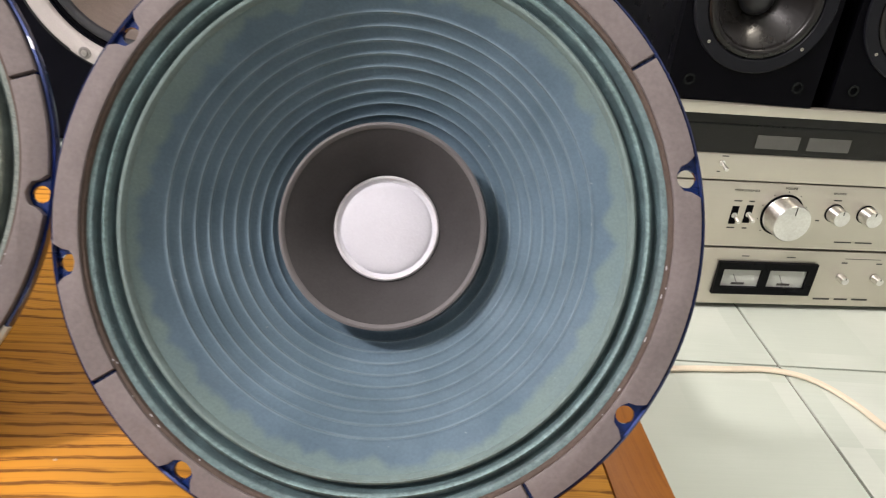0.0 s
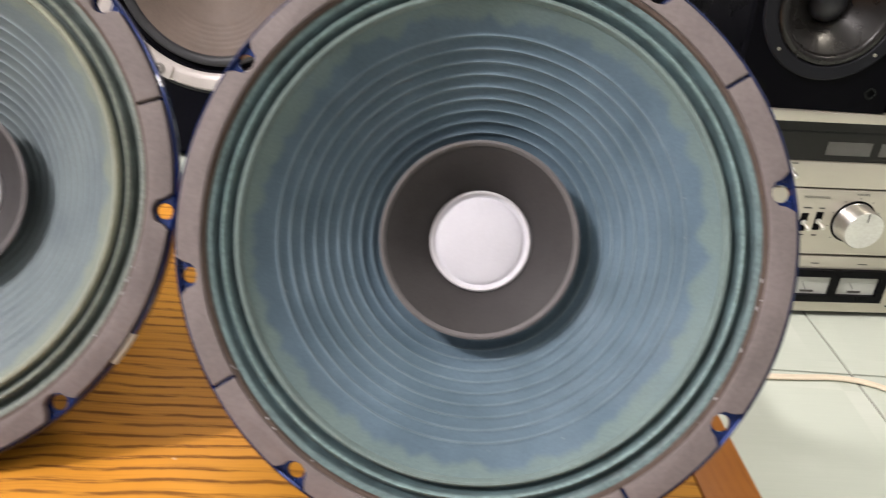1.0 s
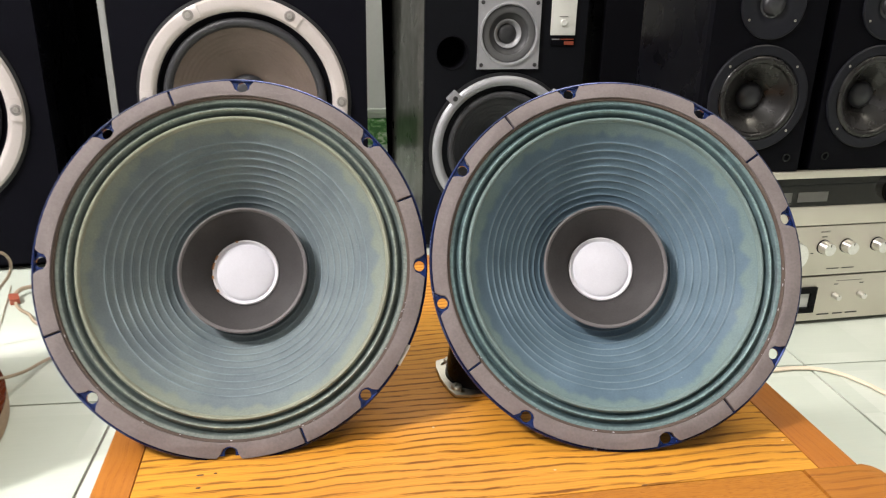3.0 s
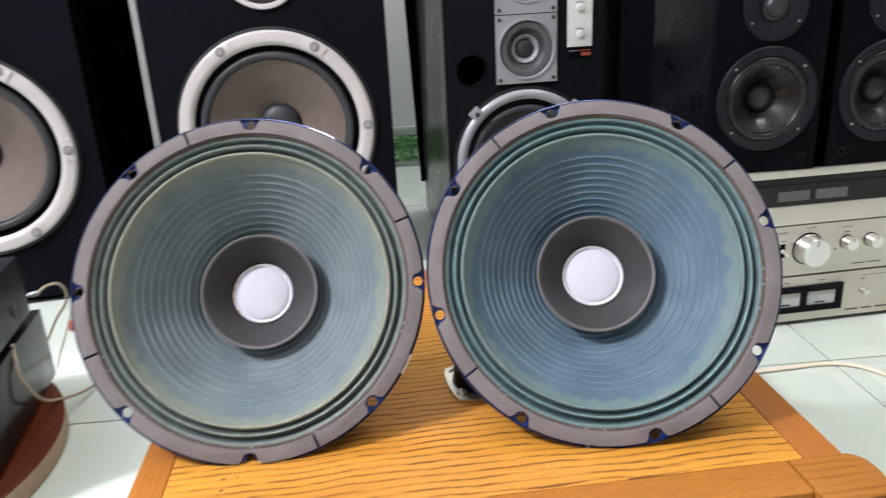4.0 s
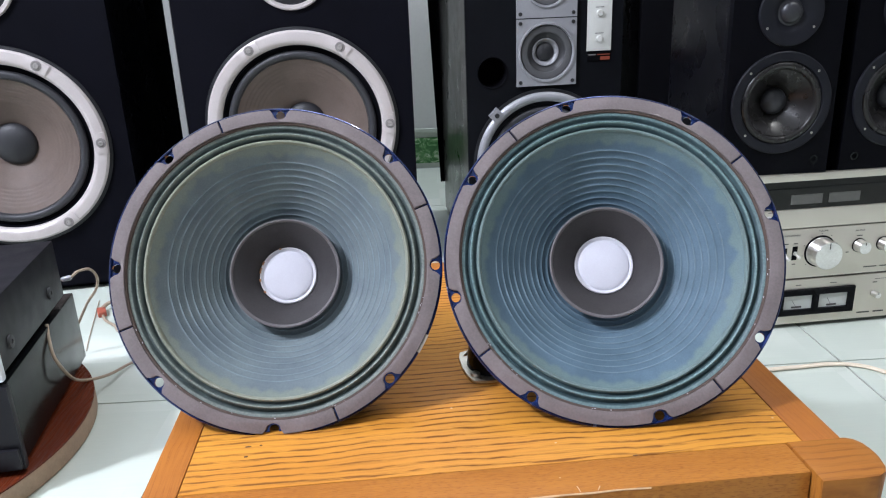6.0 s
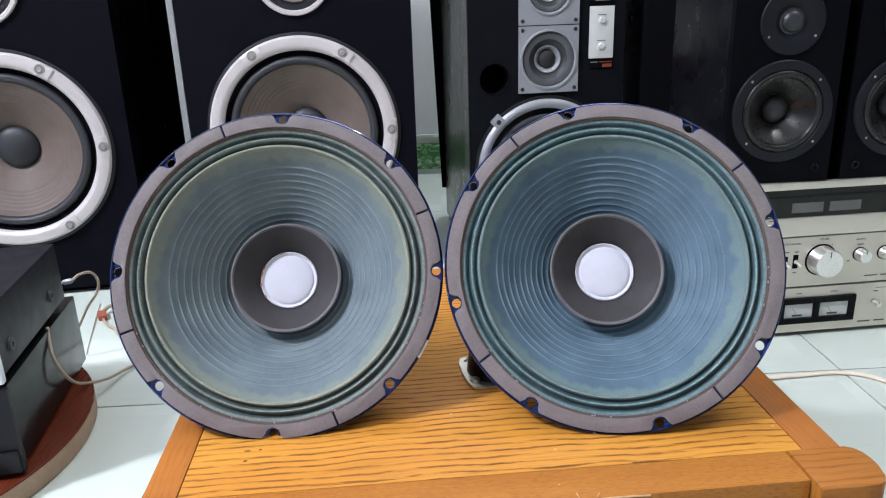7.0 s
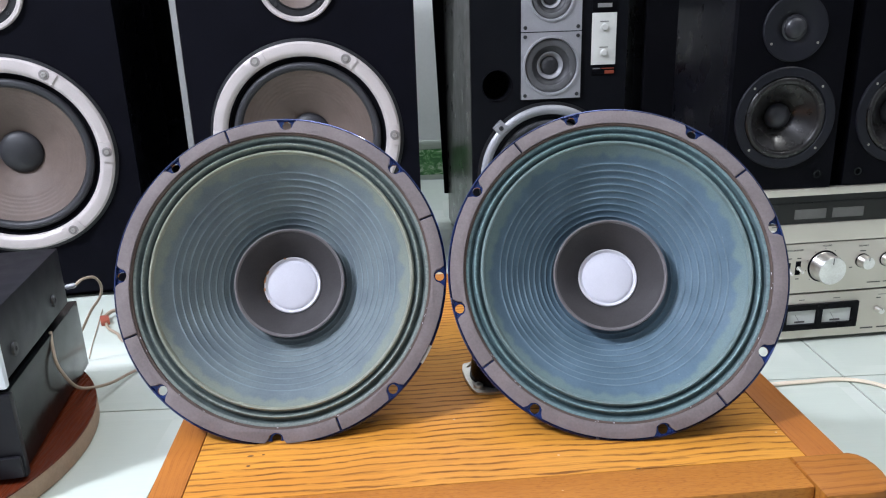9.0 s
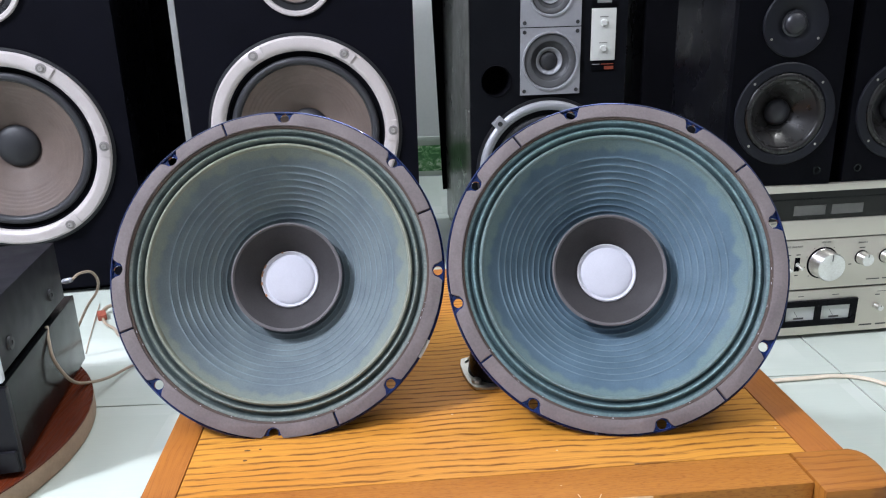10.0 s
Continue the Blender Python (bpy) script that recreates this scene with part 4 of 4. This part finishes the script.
def hifi(name, z, h, label, category):
    ob = thing(name, pose(UNIT_X, UNIT_Y, z, 0, 0, UNIT_YAW), label, category, "stacked hi-fi units")
    part("case", box(-0.105, 0.325, 0.006, 0.30, 0.006, h - 0.0015, 0.002), "amp_side", ob)
    for x in (-0.08, 0.30):
        for y in (0.03, 0.27):
            part("foot", lathe([(0, 0.0), (0.012, 0.0), (0.013, 0.004), (0.013, 0.0065), (0, 0.0065)], 16), "rubber", ob, m=pose(x, y, 0))
    return ob


def knob(parent, x, z, r, depth, ring=True):
    k = part("knob", lathe([(r, 0.001), (r, 0.002), (r * 0.97, 0.003), (r * 0.95, depth - 0.0015), (r * 0.91, depth), (0, depth)], 64), "knob_metal", parent, "turned metal knob", facing(x, 0, z))
    part("pointer", box(-0.0007, 0.0007, r * 0.45, r * 0.88, depth - 0.0002, depth + 0.0003, 0), "ink", k)
    if ring:
        part("collar", lathe([(r * 1.02, 0.0), (r * 1.10, 0.0), (r * 1.08, 0.0016), (r * 0.98, 0.0016)], 64), "black_matt", k)
    return k


def toggle(parent, x, z, slot=True):
    if slot:
        part("slot", box(x - 0.005, x + 0.004, -0.0008, 0.004, z - 0.012, z + 0.012, 0.001), "black_matt", parent)
    t = part("toggle", lathe([(0, 0.016), (0.0022, 0.0155), (0.0028, 0.013), (0.0017, 0.002), (0.0036, 0.0015), (0.0036, 0.0)], 20), "knob_metal", parent, "small metal toggle", facing(x, 0, z, 0, -12))
    return t


def bar(parent, x, z, w, h=0.0016, material="ink"):
    return part("print_bar", box(x - w / 2, x + w / 2, -0.0005, 0.0002, z - h / 2, z + h / 2, 0), material, parent)


def lettering(parent, words, x, z, size):
    """Small printed words on a front."""
    curve = bpy.data.curves.new("lettering", "FONT")
    curve.body, curve.size, curve.align_x, curve.align_y, curve.extrude = words, size, "CENTER", "CENTER", 0.0001
    temp = bpy.data.objects.new("lettering", curve)
    scene.collection.objects.link(temp)
    mesh = bpy.data.meshes.new_from_object(temp.evaluated_get(bpy.context.evaluated_depsgraph_get()))
    bpy.data.objects.remove(temp)
    mesh.materials.clear()
    mesh.materials.append(M["ink"])
    ob = new("lettering", mesh)
    ob.parent, ob.matrix_basis = parent, facing(x, -0.0003, z)
    return ob


U = -UNIT_X
power = hifi("power_amplifier", 0.0, 0.090, "champagne-faced power amplifier with two level meters, on the floor", "amplifier")
part("front_panel", box(-0.105, 0.325, 0.0, 0.0058, 0.008, 0.0885, 0.001), "champagne", power, "brushed champagne aluminium front")
mf = part("meter_frame", slab([(0.0, 0.025), (0.135, 0.025), (0.135, 0.071), (0.0, 0.071)], 0.0002, 0.005, [[(0.0085, 0.035), (0.061, 0.035), (0.061, 0.061), (0.0085, 0.061)], [(0.0710, 0.035), (0.1245, 0.035), (0.1245, 0.061), (0.0710, 0.061)]]), "black_gloss", power, "black frame round two meters", facing(0.0, 0.0, 0.0), smooth=False)
for x in (0.0347, 0.0977):
    face = part("meter_face", box(-0.026, 0.026, -0.0132, 0.0132, 0.0002, 0.0008, 0), "meter_face", mf, "pale meter scale", pose(x, 0.048, 0))
    part("needle", box(-0.0003, 0.0003, -0.011, 0.004, 0.0010, 0.0013, 0), "ink", mf, m=pose(x - 0.008, 0.049, 0, 0, 0, 32))
    part("scale_print", box(-0.010, 0.008, -0.0115, -0.0085, 0.0010, 0.0013, 0), "ink", mf, m=pose(x, 0.049, 0))
for x in (0.172, 0.221):
    knob(power, x, 0.053, 0.0052, 0.014, False)
    bar(power, x, 0.073, 0.008)
bar(power, 0.034, 0.0785, 0.010, 0.0012)
bar(power, 0.096, 0.0785, 0.012, 0.0012)
bar(power, 0.196, 0.079, 0.05, 0.0006)
for x, w in ((0.158, 0.023), (0.186, 0.019), (0.213, 0.023)):
    bar(power, x, 0.0185, w, 0.0024)

pre = hifi("control_amplifier", 0.0895, 0.090, "champagne-faced control amplifier with a large volume knob", "amplifier")
part("front_panel", box(-0.105, 0.325, 0.0, 0.0058, 0.002, 0.0885, 0.001), "champagne", pre, "brushed champagne aluminium front")
knob(pre, 0.064, 0.0475, 0.0250, 0.026)
knob(pre, 0.132, 0.053, 0.0110, 0.018)
knob(pre, 0.175, 0.053, 0.0110, 0.018)
knob(pre, 0.233, 0.053, 0.0110, 0.018)
toggle(pre, 0.002, 0.045)
toggle(pre, 0.020, 0.047)
lettering(pre, "VOLUME", 0.066, 0.083, 0.0042)
lettering(pre, "BALANCE", 0.131, 0.079, 0.0038)
lettering(pre, "MODE LOUDNESS", 0.010, 0.078, 0.0040)
for x, z, w in ((0.002, 0.064, 0.010), (0.020, 0.064, 0.007), (0.002, 0.028, 0.010), (0.020, 0.028, 0.006), (0.131, 0.070, 0.010), (0.113, 0.042, 0.005), (0.158, 0.013, 0.023), (0.187, 0.013, 0.023)):
    bar(pre, x, z, w)
for j in range(9):
    a = 225 - 33.75 * j
    q = polar(0.031, a)
    bar(pre, 0.064 + q[0], 0.0475 + q[1], 0.0012, 0.0012)

tuner = hifi("tuner", 0.179, 0.094, "champagne-faced tuner with a dark glass dial", "tuner")
part("front_panel", box(-0.105, 0.325, 0.0, 0.0058, 0.001, 0.033, 0.001), "champagne", tuner, "brushed champagne aluminium front")
part("top_strip", box(-0.105, 0.325, -0.004, 0.0058, 0.0815, 0.0935, 0.0012), "champagne", tuner, "champagne metal top edge")
part("dial_glass", box(-0.103, 0.323, 0.003, 0.0056, 0.0332, 0.0812, 0.0), "tuner_glass", tuner, "dark smoked glass dial")
# A thin strip stands in for the streak reflected across the dial glass.
part("dial_line", box(-0.09, 0.31, 0.0024, 0.0029, 0.067, 0.069, 0.0), "amp_side", tuner)
for x in (0.031, 0.096):
    part("tuning_meter", box(x - 0.027, x + 0.027, 0.0022, 0.0029, 0.041, 0.057, 0.0), "dial_window", tuner, "dim grey meter window")
toggle(tuner, -0.032, 0.022, False)
bar(tuner, -0.030, 0.0305, 0.008, 0.0012)
bar(tuner, -0.034, 0.011, 0.004, 0.0012)
knob(tuner, 0.25, 0.055, 0.022, 0.02)


# ---- the bookshelf pair on the tuner ----
def bookshelf(x, y, z, yaw, label):
    ob = thing("bookshelf_speaker", pose(x, y, z, 0, 0, yaw), label, "loudspeaker", "black bookshelf speakers")
    W, H, D = 0.0855, 0.345, 0.262
    part("cabinet", shell(-W, W, 0.014, D, 0.0, H, 0.012), "black_gloss", ob, "glossy black cabinet", smooth=False)
    f = part("front_panel", slab([(-W, 0.0), (W, 0.0), (W, H), (-W, H)], -0.0138, 0.0, [circle(0, 0.112, 0.062, 48), circle(0.001, 0.246, 0.030, 32)]), "black_paint", ob, "matt black front panel", facing(0, 0, 0), smooth=False)
    w = part("woofer", lathe([(0.0780, 0.0), (0.0780, 0.003), (0.0765, 0.0042), (0.0640, 0.0042), (0.0630, 0.0030), (0.0615, -0.002)], 96), "poly_grey", f, "woofer with a grey plastic flange", pose(0, 0.112, 0))
    part("surround", lathe([(0.0632, 0.001)] + [(0.0570 + 0.0055 * math.cos(a), 0.001 + 0.0042 * math.sin(a)) for a in (math.pi * j / 8 for j in range(9))] + [(0.0505, -0.0005)], 96), "poly_cone", w)
    part("cone", lathe([(0.0512, 0.0), (0.049, -0.0014), (0.036, -0.0125), (0.022, -0.0255), (0.018, -0.029)], 96), "poly_cone", w, "glossy dark plastic cone")
    part("dust_cap", lathe(dome(0.0205, 0.0135, -0.0262, 10), 48), "poly_cap", w)
    for a in (42, 138, 222, 318):
        screw(w, *polar(0.0705, a), 0.0035, 0.5, "bare_metal")
    t = part("tweeter", lathe([(0.0490, 0.0), (0.0490, 0.003), (0.0475, 0.0042), (0.0300, 0.0042), (0.0225, 0.0005), (0.0190, -0.002)], 96), "poly_grey", f, "dome tweeter with a grey flange", pose(0.001, 0.246, 0))
    part("dome", lathe([(0.0195, -0.001)] + dome(0.0165, 0.0105, 0.0, 10), 48), "poly_cap", t)
    for a in (90, 212, 328):
        screw(t, *polar(0.0415, a), 0.0035, 0.5, "bare_metal")
    for u in (-0.0625, 0.0625):
        for v in (0.022, 0.325):
            part("grille_socket", lathe([(0.0068, 0.0), (0.0066, 0.0022), (0.0042, 0.0022), (0.0036, -0.006), (0, -0.006)], 24), "amp_side", f, m=pose(u, v, 0))
    return ob


book = bookshelf(0.417, 0.825, 0.2735, 0.0, "black bookshelf speaker with a glossy woofer, standing on the tuner")
copy_thing(book, pose(0.612, 0.838, 0.2735, 0, 0, 4.0))


# ---- the round board with the black units ----
board = thing("round_board", pose(-0.912, 0.594, 0), "round red-brown wooden board with a pale edge", "board")
part("top", lathe([(0, 0.0305), (0.286, 0.0305), (0.2885, 0.0295), (0.289, 0.028)], 160), "red_wood", board, "polished red-brown wood")
part("edge", lathe([(0.2888, 0.0278), (0.2892, 0.0265), (0.2888, 0.002), (0.286, 0.0), (0, 0.0)], 160), "ply_edge", board, "pale plywood edge")
BX, BY, BYAW = -0.648, 0.492, 8.0
low = thing("black_amplifier", pose(BX, BY, 0.0305, 0, 0, BYAW), "dark grey metal amplifier on the round board", "amplifier", "stacked dark units")
part("case", box(-0.36, 0.0, 0.012, 0.305, 0.008, 0.117, 0.002), "amp_side", low, "dark grey painted steel cover")
part("front_panel", box(-0.364, 0.004, 0.0, 0.0115, 0.004, 0.117, 0.003), "amp_grey", low)
part("lower_lip", box(-0.362, 0.002, -0.007, -0.0005, 0.008, 0.036, 0.003), "amp_grey", low)
part("button", box(-0.06, -0.045, -0.010, -0.0072, 0.018, 0.026, 0.001), "amp_grey", low)
for x in (-0.33, -0.03):
    for y in (0.04, 0.27):
        part("foot", lathe([(0, 0), (0.014, 0), (0.015, 0.008), (0, 0.008)], 20), "rubber", low, m=pose(x, y, 0))
up = thing("silver_faced_player", pose(BX, BY, 0.1478, 0, 0, BYAW), "black metal unit with a silver front, stacked on the amplifier", "player", "stacked dark units")
part("case", box(-0.36, -0.002, 0.014, 0.272, 0.010, 0.096, 0.002), "amp_grey", up, "black painted steel cover")
part("front_panel", box(-0.364, 0.002, 0.002, 0.0135, 0.006, 0.097, 0.003), "silver_front", up, "silver front panel")
for x in (-0.33, -0.03):
    for y in (0.04, 0.24):
        part("foot", lathe([(0, 0), (0.014, 0), (0.015, 0.010), (0, 0.010)], 20), "rubber", up, m=pose(x, y, 0))
for y in (0.055, 0.215):
    part("screw", lathe([(0, 0.0015), (0.0030, 0.0015), (0.0034, 0.0030), (0.0082, 0.0028), (0.0092, 0.0)], 24), "magnet", up, m=pose(-0.002, y, 0.035, 0, 90, 0))


# ---- cables ----
def cable(points, r, material, label, flat=1.0):
    ob = part("cable", tube(points, r, 10, flat), material)
    return tagged(ob, label, "cable")


cable([(0.24, 0.668, 0.0032), (0.30, 0.676, 0.0032), (0.383, 0.686, 0.0032), (0.43, 0.689, 0.0032), (0.471, 0.692, 0.0032), (0.505, 0.686, 0.0032), (0.53, 0.670, 0.0032), (0.552, 0.636, 0.0032), (0.575, 0.575, 0.0032), (0.62, 0.48, 0.0032)], 0.0026, "wire_cream", "flat cream twin cable lying on the tiles", 1.7)
rca = thing("phono_lead", pose(0, 0, 0), "tan phono lead with a cream plug, hanging behind the units", "cable")
part("cord", tube([(-0.690, 0.798, 0.1712), (-0.684, 0.813, 0.1755), (-0.676, 0.835, 0.170), (-0.674, 0.85, 0.150), (-0.684, 0.86, 0.126), (-0.705, 0.865, 0.10), (-0.73, 0.868, 0.06), (-0.75, 0.868, 0.0335)], 0.0022, 8), "wire_tan", rca)
part("plug", lathe([(0, 0.016), (0.0026, 0.016), (0.0040, 0.013), (0.0042, 0.003), (0.0028, 0.0), (0, 0.0)], 16), "panel_silver", rca, m=look((-0.7035, 0.7975, 0.1690), (-0.690, 0.798, 0.1712)) @ pose(0, 0, -0.0145))
part("pin", lathe([(0, 0.010), (0.0016, 0.0095), (0.0016, 0.0), (0, 0.0)], 12), "bare_metal", rca, m=look((-0.7035, 0.7975, 0.1690), (-0.690, 0.798, 0.1712)))
cable([(-0.676, 0.672, 0.1485), (-0.669, 0.656, 0.132), (-0.661, 0.645, 0.108), (-0.655, 0.665, 0.068), (-0.660, 0.715, 0.036), (-0.648, 0.766, 0.017), (-0.633, 0.830, 0.005), (-0.58, 0.90, 0.003), (-0.50, 0.97, 0.003)], 0.0024, "wire_tan", "tan speaker wire hanging from the stacked units to the floor")
lead = thing("red_tipped_wire", pose(0, 0, 0), "short tan wire with a red clip, lying on the tiles", "cable")
part("cord", tube([(-0.76, 1.035, 0.004), (-0.745, 1.01, 0.004), (-0.72, 0.985, 0.004), (-0.70, 0.955, 0.004), (-0.66, 0.925, 0.004), (-0.60, 0.90, 0.004)], 0.0028, 8), "wire_tan", lead)
part("clip", box(-0.008, 0.008, -0.016, 0.016, 0.0004, 0.011, 0.003), "wire_red", lead, "red plastic clip", pose(-0.768, 1.05, 0, 0, 0, 25))
part("tip", tube([(-0.772, 1.062, 0.008), (-0.765, 1.078, 0.012), (-0.752, 1.088, 0.012)], 0.004, 8), "wire_tan", lead)
cable([(-0.80, 1.12, 0.0016), (-0.775, 1.03, 0.0016), (-0.75, 0.94, 0.0016), (-0.735, 0.89, 0.0016)], 0.0008, "wire_tan", "thin wire lying on the tiles behind the units")
